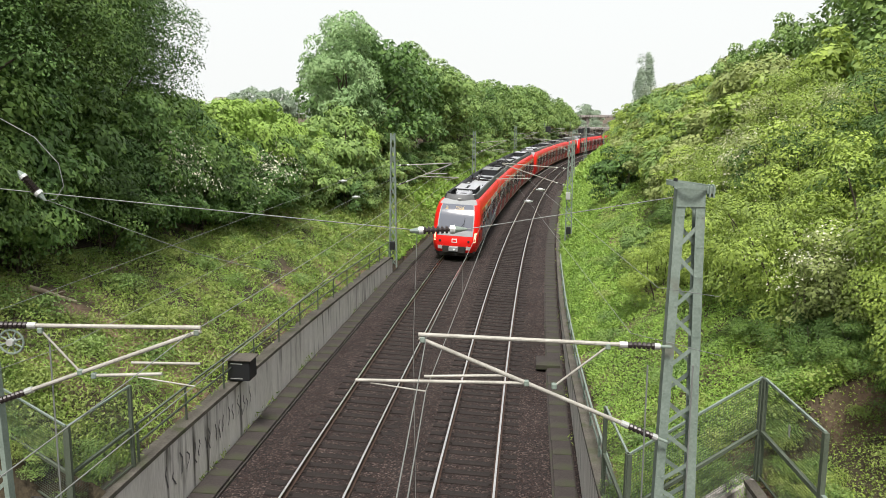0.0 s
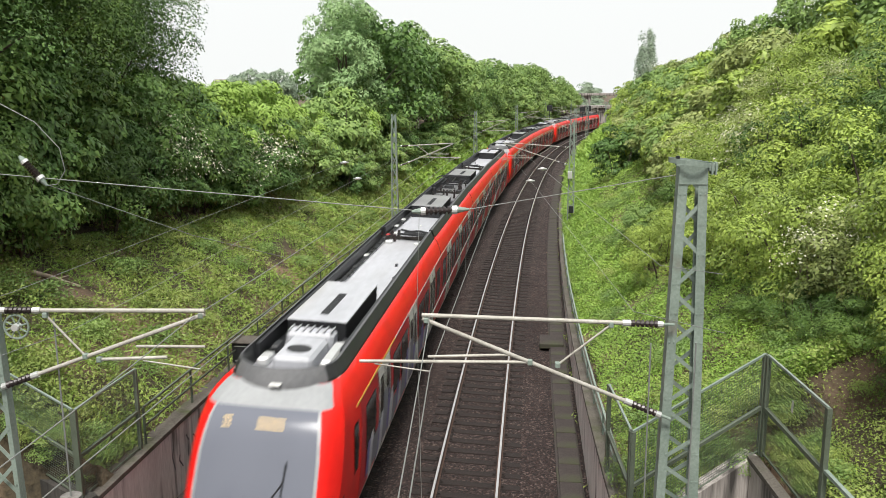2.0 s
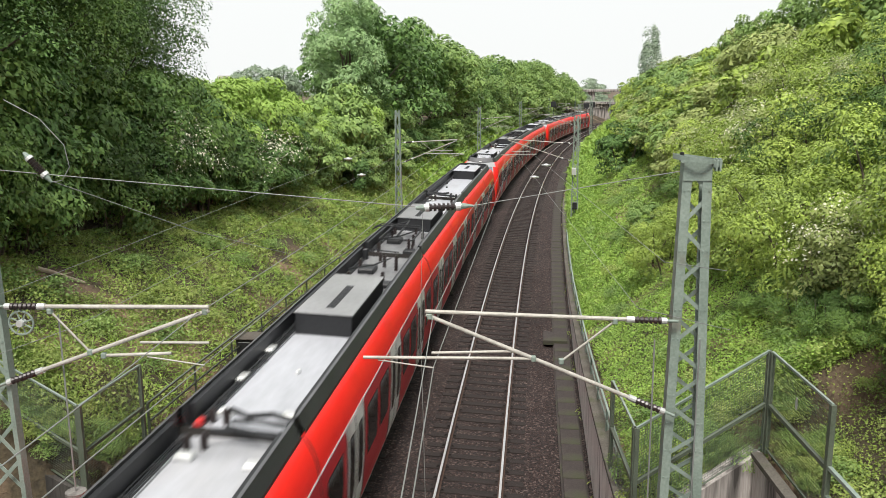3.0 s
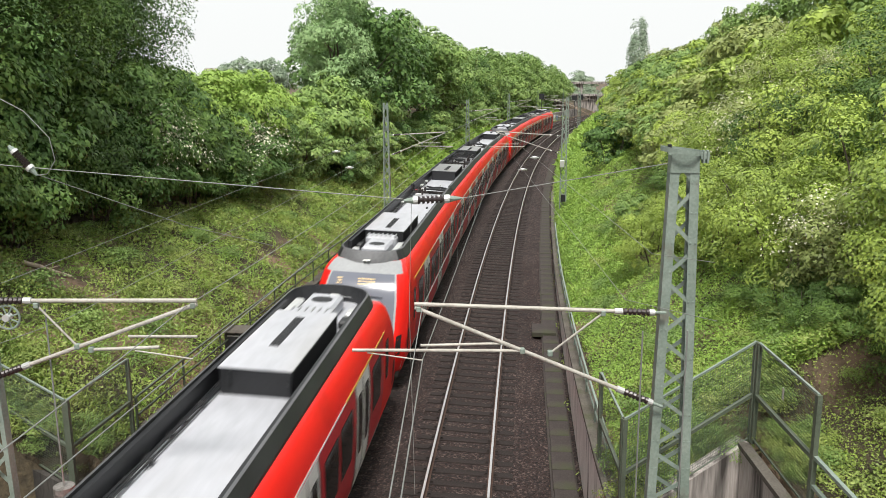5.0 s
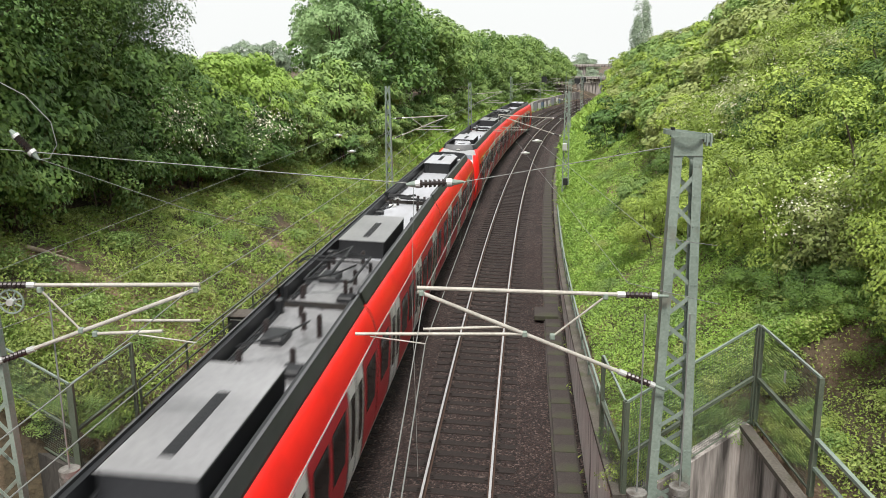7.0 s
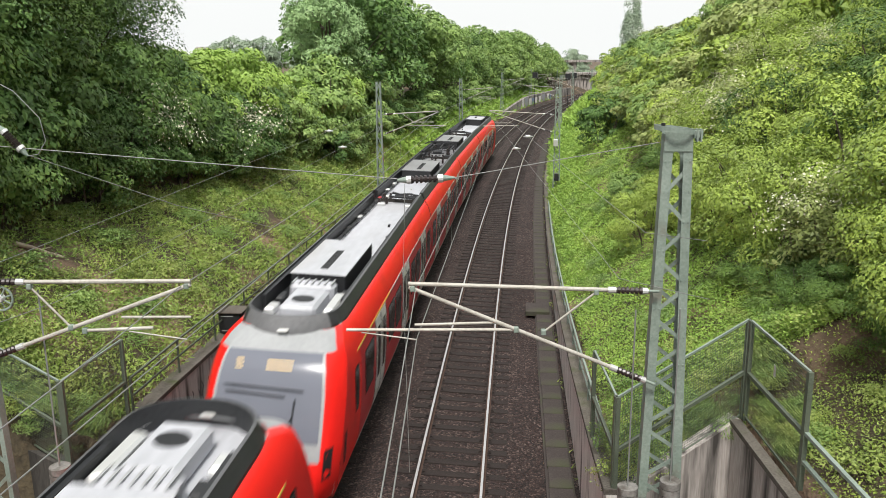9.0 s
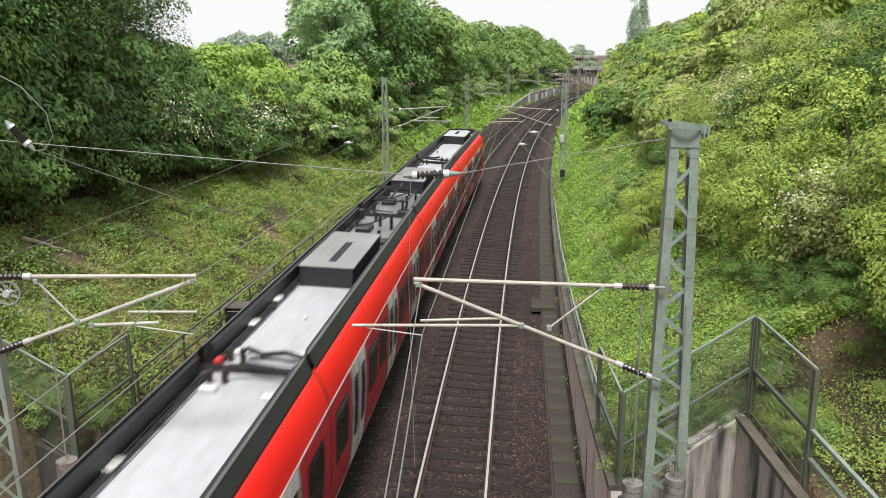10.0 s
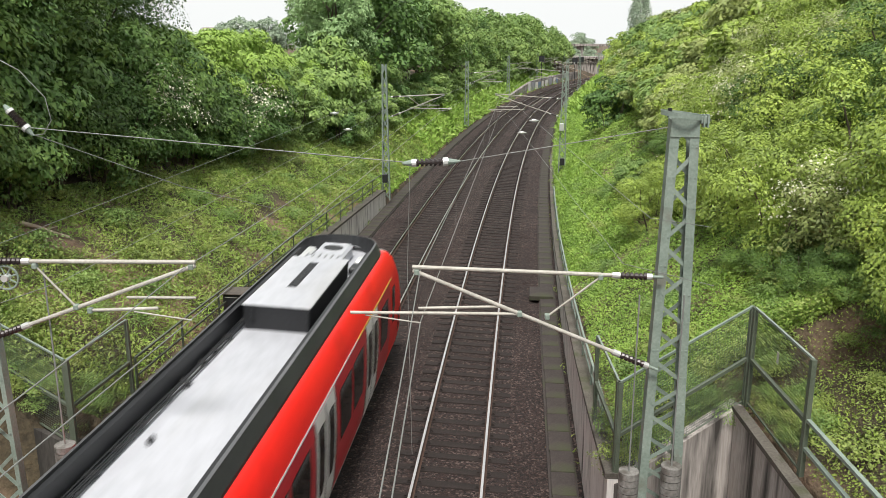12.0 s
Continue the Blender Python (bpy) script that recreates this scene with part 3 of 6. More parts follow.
def cantilever(base, up, low, tip, brace, reg, upper, steady, label, wire_r=0.028):
    """A bracket arm in the plane across the line: points are world places."""
    root = tagged(new("cantilever_arm"), label, "cantilever arm", group="catenary cantilevers")
    o = Vector(base)
    root.location = o
    up, low, tip = Vector(up), Vector(low), Vector(tip)

    def tube(name, a, b, r, mat=TUBE, lab=""):
        bm = bmesh.new()
        rod(bm, Vector(a) - o, Vector(b) - o, r, None, 10)
        part(name, bm, mat, root, lab, smooth=False)

    for start, end in ((up, tip + Vector((0, 0, 0.07))), (low, tip)):
        u = (end - start).normalized()
        bm = bmesh.new()
        insulator(bm, start + u * 0.12 - o, start + u * 0.50 - o)
        ins = part("insulator", bm, INSUL, root, "ribbed brown insulator")
        for k0, k1 in ((0.04, 0.13), (0.49, 0.60)):
            bm = bmesh.new()
            rod(bm, start + u * k0 - o, start + u * k1 - o, 0.047, None, 10)
            part("insulator_cap", bm, GREY_CAP, ins, "pale metal end cap")
        tube("tube", start + u * 0.58, end + u * 0.06, 0.03)
        tube("hinge", start - u * 0.12, start + u * 0.06, 0.022, GALV)
    tube("brace", *brace, 0.016)
    tube("registration_tube", *reg, 0.024)
    tube("registration_tube", *upper, 0.02)
    tube("steady_arm", *steady, 0.011)
    for p in (tip, Vector(reg[1]), Vector(brace[0]), Vector(brace[1])):
        q = p - o
        bm = bmesh.new()
        box(bm, q.x - 0.035, q.x + 0.035, q.y - 0.04, q.y + 0.04, q.z - 0.04, q.z + 0.04, bevel=0.01)
        part("clamp", bm, GALV, root)


Y0 = 11.0
near_mast = lattice_mast(1.55, 3.60, 8.3, 0.38, 0.19, "tall grey-green lattice catenary mast in the wall niche", panels=20, flange=0.125, fill=0.68)
MARK_RED = plain("red_marker", (0.55, 0.05, 0.045), 0.5)
for z in (3.46, 3.98):
    bm = bmesh.new()
    box(bm, 0.225, 0.312, 0.125, 0.155, z, z + 0.24, bevel=0.005)
    part("marker_plate", bm, MARK_RED, near_mast, "small red marker plate")
lattice_mast(0.55, -6.24, 9.6, 0.42, 0.14, "tall grey-green lattice catenary mast beside the mesh fence", depth=0.06, panels=16)
cantilever((3.3, Y0, 5.5), (3.06, Y0, 6.12), (3.08, Y0, 4.77), (-0.27, Y0, 6.2), ((1.57, Y0, 5.54), (2.3, Y0, 6.12)), ((-1.21, Y0, 5.61), (1.18, Y0, 5.58)),
           ((-0.25, Y0, 5.67), (0.9, Y0, 5.69)), ((-1.0, Y0, 5.57), (-0.22, Y0, 5.45)), "weathered steel cantilever arm with brown insulators over the track")
cantilever((-6.0, Y0, 5.8), (-6.22, Y0, 6.37), (-6.3, Y0, 5.24), (-3.40, Y0, 6.28), ((-5.05, Y0, 5.7), (-5.56, Y0, 6.3)), ((-3.91, Y0, 5.68), (-4.86, Y0, 5.65)),
           ((-3.37, Y0, 5.83), (-4.33, Y0, 5.84)), ((-4.25, Y0, 5.63), (-3.45, Y0, 5.5)), "weathered steel cantilever arm with brown insulators beside the fence")


def far_arm(s, e, side, z_up, z_low, reach, z_tip, z_reg, label):
    """A bracket on a mast farther along; side is the way that it reaches."""
    P = lambda de, z: at(s, e + side * de, z)
    cantilever(P(0, z_low), P(0.15, z_up), P(0.15, z_low), P(reach, z_tip), (P(1.9, z_low + (z_tip - z_low) * 0.5), P(1.2, z_up)),
               (P(reach + 0.5, z_reg), P(reach - 1.9, z_reg + 0.02)), (P(reach - 0.2, z_reg + 0.2), P(reach - 1.5, z_reg + 0.2)),
               (P(reach + 0.4, z_reg - 0.04), P(reach - 0.4, z_reg - 0.15)), label)


lattice_mast(46.7, 3.72, 7.45, 0.26, 0.16, "slender lattice catenary mast on the bank foot", foot=0.0, panels=12, head=False)
far_arm(46.7, 3.5, -1, 5.62, 4.45, 4.35, 5.83, 4.85, "steel cantilever arm reaching over the track")
lattice_mast(37.4, -6.75, 8.1, 0.24, 0.14, "slender lattice catenary mast at the wall end", foot=0.2, panels=13, head=False)
far_arm(37.4, -6.55, 1, 6.25, 5.12, 3.2, 6.35, 5.6, "steel cantilever arm reaching over the track")
lattice_mast(82.0, -6.9, 7.3, 0.26, 0.16, "distant lattice catenary mast on the grassy bank", foot=0.2, head=False)
far_arm(82.0, -6.7, 1, 6.0, 4.9, 3.3, 6.2, 5.1, "distant steel cantilever arm over the track")
lattice_mast(92.0, 3.9, 7.4, 0.26, 0.16, "distant lattice catenary mast at the bank foot", foot=0.0, head=False)
far_arm(92.0, 3.7, -1, 5.9, 4.8, 3.9, 6.1, 5.1, "distant steel cantilever arm over the track")
lattice_mast(133.0, 3.9, 7.2, 0.26, 0.16, "distant lattice catenary mast at the bank foot", foot=0.0, head=False)
far_arm(133.0, 3.7, -1, 5.9, 4.8, 3.9, 6.1, 5.1, "distant steel cantilever arm over the track")
lattice_mast(128.0, -7.4, 7.2, 0.26, 0.16, "distant lattice catenary mast by the platform wall", foot=0.0, head=False)
far_arm(128.0, -7.2, 1, 5.9, 4.8, 3.4, 6.1, 5.1, "distant steel cantilever arm over the track")


for q in (174.0, 206.0):
    lattice_mast(q, 4.0, 7.2, 0.26, 0.16, "far lattice catenary mast where the line curves away", foot=0.0, head=False)
    far_arm(q, 3.8, -1, 5.9, 4.8, 3.9, 6.1, 5.1, "far steel cantilever arm over the track")
    lattice_mast(q - 6, -8.2, 7.2, 0.26, 0.16, "far lattice catenary mast behind the pale wall", foot=0.0, head=False)
    far_arm(q - 6, -8.0, 1, 5.9, 4.8, 4.2, 6.1, 5.1, "far steel cantilever arm over the track")


def mast_box(s, e, z, label, mat=None):
    bm = bmesh.new()
    box(bm, -0.15, 0.15, -0.12, 0.12, -0.24, 0.24, bevel=0.02)
    o = tagged(link("switch_box", bm, mat or GREY_CAP), label, "switch box", group="mast switch boxes")
    o.matrix_world = frame_at(s, e, z)


mast_box(46.4, 3.62, 3.75, "pale switch box fixed to a catenary mast")
mast_box(46.4, 3.72, 1.4, "dark grey switch box fixed to a catenary mast", BLACK)
mast_box(37.1, -6.75, 1.55, "dark grey switch box fixed to a catenary mast", BLACK)


def wire_run(name, pts, r, label, sag=0.0, n=14):
    """A wire through world points, with some sag between them."""
    cu = bpy.data.curves.new(name, "CURVE")
    cu.dimensions, cu.bevel_depth, cu.bevel_resolution = "3D", r, 1
    out = []
    for p, q in zip(pts, pts[1:]):
        p, q = Vector(p), Vector(q)
        for i in range(n):
            u = i / n
            v = p.lerp(q, u)
            v.z -= 4 * sag * u * (1 - u)
            out.append(v)
    out.append(Vector(pts[-1]))
    sp = cu.splines.new("POLY")
    sp.points.add(len(out) - 1)
    for k, v in zip(sp.points, out):
        k.co = (*v, 1)
    cu.materials.append(WIRE)
    return tagged(new(name, cu), label, "wire", group="overhead wires")


def overhead(supports, label_c, label_m):
    """Contact wire, messenger and droppers over one track; supports: (s, e, contact z, messenger z)."""
    con = [at(s, e, z) for s, e, z, _ in supports]
    mes = [at(s, e, z) for s, e, _, z in supports]
    wire_run("contact_wire", con, 0.008, label_c)
    wire_run("messenger_wire", mes, 0.007, label_m, sag=0.18)
    for (s0, e0, c0, m0), (s1, e1, c1, m1) in zip(supports, supports[1:]):
        n = max(2, int(abs(s1 - s0) / 6.5))
        if s0 > 60:
            continue
        for i in range(1, n):
            u = i / n
            c = at(s0, e0, c0).lerp(at(s1, e1, c1), u)
            m = at(s0, e0, m0).lerp(at(s1, e1, m1), u)
            m.z -= 4 * 0.18 * u * (1 - u)
            wire_run("dropper", [c, m], 0.003, "thin dropper between contact and messenger wire", n=1)


overhead([(-14, 0.93, 5.42, 6.15), (1.05, 0.03, 5.45, 6.2), (46.7, -0.55, 4.72, 5.83), (92, 0.3, 4.95, 6.1), (133, -0.3, 4.95, 6.1), (180, 0.2, 5.0, 6.1)],
         "contact wire above the track beside the tall mast", "sagging messenger wire above the contact wire")
overhead([(-14, -3.5, 5.4, 6.0), (0.55, -3.2, 5.5, 6.28), (37.4, -3.45, 5.42, 6.35), (82, -3.9, 4.95, 6.2), (128, -3.9, 4.95, 6.1), (180, -3.7, 5.0, 6.1)],
         "contact wire above the line of rails beside the wall", "sagging messenger wire above the contact wire")
# cross-span wire with its insulator
wire_run("cross_span_wire", [(-9.5, Y0, 8.62), (-5.79, Y0, 8.24), (-0.45, Y0, 7.74)], 0.007, "cross-span wire between two masts")
wire_run("cross_span_wire", [(0.33, Y0, 7.75), (3.1, Y0, 8.2)], 0.006, "cross-span wire running up to a mast head")
# anchored wires that leave the line towards the near masts
wire_run("anchor_wire", [at(46.7, -0.9, 5.6), (2.61, Y0, 6.31), (3.3, 9.3, 6.5)], 0.0045, "tensioned wire leading down to a mast")
wire_run("anchor_wire", [at(46.7, -0.7, 6.1), (2.95, Y0, 6.96), (3.4, 9.8, 7.1)], 0.0045, "tensioned wire leading down to a mast")
wire_run("anchor_wire", [at(37.4, -6.3, 6.6), (-6.0, Y0, 6.62), (-6.3, 9.5, 6.65)], 0.0045, "tensioned wire running to a mast beside the fence")
wire_run("anchor_wire", [at(37.4, -6.0, 5.9), (-5.2, Y0, 6.08), (-6.0, 8.6, 6.1)], 0.0045, "tensioned wire running to a mast beside the fence")
wire_run("jumper_wire", [(-5.38, Y0, 8.12), (-3.9, 12.5, 7.15), (-3.0, 15.0, 6.3)], 0.006, "jumper wire sloping from an insulator")
wire_run("jumper_wire", [(-5.36, Y0, 8.1), (-5.22, Y0, 8.12), (-5.1, Y0, 8.3), (-5.15, Y0, 8.6), (-5.45, Y0, 8.95), (-5.9, Y0, 9.2)], 0.006, "looped jumper cable by an insulator", n=4)
wire_run("hanger_wire", [(-0.35, Y0, 7.68), (-0.4, Y0, 6.2), (-0.36, Y0, 3.4)], 0.004, "thin hanging wire below the insulator")


def rod_insulator(a, b, label):
    a, b = Vector(a), Vector(b)
    root = tagged(new("line_insulator"), label, "insulator", group="line insulators")
    root.location = (a + b) / 2
    u = (b - a).normalized()
    L = (b - a).length
    bm = bmesh.new()
    insulator(bm, -u * L * 0.26, u * L * 0.2, 0.06, 6)
    part("shed_core", bm, INSUL, root, "dark ribbed sheds")
    for k0, k1, r in ((-0.34, -0.26, 0.055), (0.2, 0.29, 0.06)):
        bm = bmesh.new()
        rod(bm, u * L * k0, u * L * k1, r, None, 10)
        part("end_cap", bm, GREY_CAP, root, "pale metal cap")
    for k0, k1, ra, rb in ((-0.5, -0.33, 0.02, 0.05), (0.28, 0.5, 0.05, 0.015)):
        bm = bmesh.new()
        rod(bm, u * L * k0, u * L * k1, ra, rb, 8)
        part("clamp", bm, GALV, root)


rod_insulator((-0.45, Y0, 7.72), (0.33, Y0, 7.75), "line insulator with grey clamps hanging in the cross-span wire")
rod_insulator((-5.70, Y0, 8.5), (-5.36, Y0, 8.1), "line insulator hung aslant from a mast")


WEIGHT = coarse("weathered_weight", (0.08, 0.076, 0.07), (0.25, 0.24, 0.225), scale=2.5, fine=25, rough=0.9, bump=0.3, spots=((0.07, 0.06, 0.05), 4.0, 0.5, 0.65))


def weight_stack(x, y, z0, z1, label):
    root = tagged(new("tension_weight"), label, "tension weight", group="tension weights")
    root.location = (x, y, z0)
    n = int((z1 - z0) / 0.11)
    for i in range(n):
        bm = bmesh.new()
        rod(bm, (0, 0, i * 0.11 + 0.006), (0, 0, i * 0.11 + 0.104), 0.15, 0.15, 16)
        part("weight_disc", bm, WEIGHT, root)
    bm = bmesh.new()
    rod(bm, (0, 0, -0.02), (0, 0, z1 - z0 + 2.6), 0.012, None, 6)
    part("hanger_rod", bm, WIRE, root)


weight_stack(2.84, 10.9, 1.2, 3.28, "stack of round concrete tension weights at a mast")
weight_stack(3.45, 10.85, 1.2, 3.3, "stack of round concrete tension weights at a mast")
weight_stack(-5.5, 11.1, 2.0, 3.62, "stack of round concrete tension weights at a mast")


def tension_wheel(x, y, z):
    root = tagged(new("wire_tensioner"), "grey steel wire tensioning wheel on a mast", "wire tensioner")
    root.location = (x, y, z)
    bm = bmesh.new()
    for k in range(20):
        a, b = 2 * math.pi * k / 20, 2 * math.pi * (k + 1) / 20
        rod(bm, (0.17 * math.cos(a), 0, 0.17 * math.sin(a)), (0.17 * math.cos(b), 0, 0.17 * math.sin(b)), 0.016, None, 6)
    part("rim", bm, GALV, root)
    for k in range(4):
        a = math.pi * k / 4 + 0.3
        bm = bmesh.new()
        rod(bm, (-0.165 * math.cos(a), 0, -0.165 * math.sin(a)), (0.165 * math.cos(a), 0, 0.165 * math.sin(a)), 0.012, None, 6)
        part("spoke", bm, GALV, root)
    bm = bmesh.new()
    rod(bm, (0, -0.06, 0), (0, 0.06, 0), 0.05, None, 10)
    part("hub", bm, GREY_CAP, root)


tension_wheel(-5.98, 11.0, 6.13)


def clamp_bead(p, r, label):
    bm = bmesh.new()
    bmesh.ops.create_uvsphere(bm, u_segments=10, v_segments=6, radius=r)
    bmesh.ops.scale(bm, vec=(1.5, 0.8, 0.8), verts=bm.verts)
    rod(bm, (-r * 2.2, 0, 0), (r * 2.2, 0, 0), r * 0.35, None, 6)
    o = tagged(link("wire_insulator", bm, GREY_CAP, smooth=True), label, "insulator", group="small wire insulators")
    o.location = p


for a, b, u in ((at(46.7, -0.9, 5.6), Vector((2.61, Y0, 6.31)), 0.56), (at(46.7, -0.7, 6.1), Vector((2.95, Y0, 6.96)), 0.6),
                (at(37.4, -6.3, 6.6), Vector((-6.0, Y0, 6.62)), 0.42), (at(37.4, -6.0, 5.9), Vector((-5.2, Y0, 6.08)), 0.42)):
    clamp_bead(a.lerp(b, u), 0.075, "small pale insulator in a tensioned wire")


def signal_box():
    root = tagged(new("trackside_box"), "black trackside cabinet with white bars on the wall railing", "trackside box")
    root.matrix_world = frame_at(12.35, -6.74, 1.62)
    bm = bmesh.new()
    box(bm, -0.34, 0.32, -0.28, 0.32, 0.0, 0.6, bevel=0.02)
    part("housing", bm, BLACK, root)
    bm = bmesh.new()
    box(bm, -0.4, 0.38, -0.34, 0.38, 0.6, 0.64, bevel=0.01)
    part("lid", bm, CAP, root)
    for z in (0.5, 0.06):
        bm = bmesh.new()
        box(bm, -0.26, 0.1, -0.288, -0.281, z, z + 0.02)
        part("marking", bm, GREY_CAP, root, "white bar")


signal_box()


def wall_scrawl():
    """Illegible dark strokes sprayed on the wall, and rain streaks below the coping."""
    rng = np.random.default_rng(5)
    root = tagged(new("wall_scrawl"), "illegible dark sprayed strokes on the concrete wall", "graffiti")
    root.matrix_world = frame_at(9, LEFT_E + 0.004, 0.4)
    ink = coarse("sprayed_ink", (0.06, 0.055, 0.06), (0.15, 0.14, 0.15), scale=8, fine=60, rough=0.8, bump=0.0)
    inv = root.matrix_world.inverted()
    s = 7.4
    while s < 13.5:
        bm = bmesh.new()
        h = rng.uniform(0.35, 0.6)
        z = rng.uniform(0.45, 0.6)
        pts = [at(s + rng.uniform(-.12, .12), LEFT_E + 0.006, z + h * k / 3) for k in range(4)]
        for p, q in zip(pts, pts[1:]):
            d = Vector(((q - p).y * 0, 0.035, 0))
            bm.faces.new([bm.verts.new(inv @ v) for v in (p - d, p + d, q + d, q - d)])
        part("stroke", bm, ink, root)
        s += rng.uniform(0.18, 0.5)


wall_scrawl()


# ---- the far end: platform wall and two road bridges ----
def build_far():
    bm = bmesh.new()
    top = lerp_table([(118, 0.3), (140, 1.2), (155, 1.9), (230, 1.9)])
    rows = [[bm.verts.new(at(q, e, z)) for e, z in ((-7.5, -0.5), (-7.5, top(q)), (-7.0, top(q)), (-7.0, -0.5))] for q in steps(118, 212, 2.0)]
    for a, b in zip(rows, rows[1:]):
        for k in range(3):
            bm.faces.new((a[k], a[k + 1], b[k + 1], b[k]))
    bm.faces.new(rows[0]); bm.faces.new(rows[-1][::-1])
    w = tagged(link("platform_wall", bm, DIRTY_CONCRETE), "pale concrete wall beside the far tracks", "wall", kind="structure")
    rng = np.random.default_rng(8)
    tones = [plain("far_spray_" + n, c, 0.7) for n, c in (("white", (0.72, 0.70, 0.68)), ("grey", (0.30, 0.30, 0.34)), ("blue", (0.16, 0.22, 0.36)))]
    q = 150.0
    for k in range(9):
        n = rng.uniform(2.0, 4.5)
        bm = bmesh.new()
        sweep(bm, [(-6.99, 0.1), (-6.99, rng.uniform(1.2, 1.8)), (-6.97, 1.2), (-6.97, 0.1)], steps(q, q + n, 1.0), closed=True)
        part("sprayed_patch", bm, tones[(0, 1, 0, 2, 0)[k % 5]], w, "illegible sprayed paint")
        q += n + rng.uniform(0.4, 2.5)
    root = tagged(new("road_bridge"), "grey concrete road bridge over the far end of the line", "bridge")
    root.matrix_world = frame_at(238, 0, 0)
    for x0, x1 in ((-13.5, -6.4), (4.5, 11.0)):
        bm = bmesh.new()
        box(bm, x0, x1, -3, 3, -0.5, 4.7)
        part("abutment", bm, DIRTY_CONCRETE, root, "stained concrete abutment")
    bm = bmesh.new()
    box(bm, -22, 26, -4.0, 4.0, 4.7, 5.3, bevel=0.05)
    part("deck", bm, DIRTY_CONCRETE, root)
    for k in range(24):
        bm = bmesh.new()
        box(bm, -21.5 + k * 2, -21.44 + k * 2, -3.9, -3.84, 5.3, 6.2)
        part("post", bm, GALV, root)
    bm = bmesh.new()
    box(bm, -22, 26, -3.92, -3.8, 6.2, 6.26)
    part("rail", bm, GALV, root)
    root = tagged(new("road_bridge"), "pale girder bridge far behind the station", "bridge")
    root.location = (72, 350, 0)
    bm = bmesh.new()
    box(bm, -40, 40, -4, 4, 7.7, 8.7, bevel=0.1)
    part("deck", bm, DIRTY_CONCRETE, root)
    for x in (-12, 16):
        bm = bmesh.new()
        box(bm, x - 1, x + 1, -3, 3, -1.5, 7.7)
        part("pier", bm, DIRTY_CONCRETE, root)
    for k, (q, e, z) in enumerate(((150, 1.7, 5.4), (156, -5.4, 5.6), (162, 1.7, 5.4))):
        bm = bmesh.new()
        box(bm, -0.5, 0.5, -0.25, 0.25, 0, 1.1, bevel=0.03)
        rod(bm, (0, 0, 0), (0, 0, -z), 0.06, None, 8)
        o = tagged(link("sign_board", bm, BLACK), "dark board on a post by the far station", "sign board", group="far boards")
        o.matrix_world = frame_at(q, e, z)
    # a pale house on the far plain
    house = tagged(new("house"), "small pale house far off among trees", "house")
    house.location = (-67, 262, 3.6)
    bm = bmesh.new()
    box(bm, -4.5, 4.5, -4, 4, 0, 7.6)
    part("wall", bm, PALE_WALL, house)
    bm = bmesh.new()
    vs = [bm.verts.new(p) for p in ((-5, -4.4, 7.6), (5, -4.4, 7.6), (5, 4.4, 7.6), (-5, 4.4, 7.6), (-5, 0, 10.2), (5, 0, 10.2))]
    for f in ((0, 1, 5, 4), (2, 3, 4, 5), (0, 4, 3), (1, 2, 5), (3, 2, 1, 0)):
        bm.faces.new([vs[k] for k in f])
    part("roof", bm, ROOF_TILE, house, "grey-brown tiled roof")
    for x in (-3, -1, 1, 3):
        for z in (1.6, 4.8):
            bm = bmesh.new()
            box(bm, x - 0.5, x + 0.5, -4.05, -3.98, z, z + 1.4)
            part("window", bm, BLACK, house, "dark window")


PALE_WALL = coarse("pale_render", (0.55, 0.54, 0.52), (0.68, 0.67, 0.65), scale=0.4, fine=4, rough=0.9)
ROOF_TILE = coarse("roof_tile", (0.22, 0.20, 0.19), (0.34, 0.31, 0.30), scale=0.6, fine=6, rough=0.9)
build_far()


# ---- plants ----
def leaves(name, pos, out, size, ratio, mat, parent=None, rng=None, wild=0.5, up=0.45, tri=True):
    """Folded leaf blades at pos, turned towards out with some disorder."""
    n = len(pos)
    nor = out + up * np.array([0, 0, 1.0]) + wild * rng.normal(size=(n, 3))
    nor /= np.linalg.norm(nor, axis=1)[:, None] + 1e-9
    a = np.cross(nor, rng.normal(size=(n, 3)))
    a /= np.linalg.norm(a, axis=1)[:, None] + 1e-9
    b = np.cross(nor, a)
    ln = (size * rng.uniform(0.6, 1.35, n))[:, None]
    wd = ln * ratio
    if tri:
        c = 3
        v = np.stack([pos - a * ln * 0.45 - b * wd / 2, pos - a * ln * 0.3 + b * wd / 2, pos + a * ln * 0.6], 1).reshape(-1, 3)
    else:
        c = 4
        bend_ = nor * ln * 0.12
        v = np.stack([pos - a * ln / 2, pos + b * wd / 2 + bend_, pos + a * ln / 2, pos - b * wd / 2 + bend_], 1).reshape(-1, 3)
    me = bpy.data.meshes.new(name)
    me.vertices.add(c * n)
    me.vertices.foreach_set("co", v.astype(np.float32).ravel())
    me.loops.add(c * n)
    me.loops.foreach_set("vertex_index", np.arange(c * n, dtype=np.int32))
    me.polygons.add(n)
    me.polygons.foreach_set("loop_start", np.arange(0, c * n, c, dtype=np.int32))
    me.update(calc_edges=True)
    me.materials.append(mat)
    ob = new(name, me)
    if parent is not None:
        ob.parent = parent
    return ob


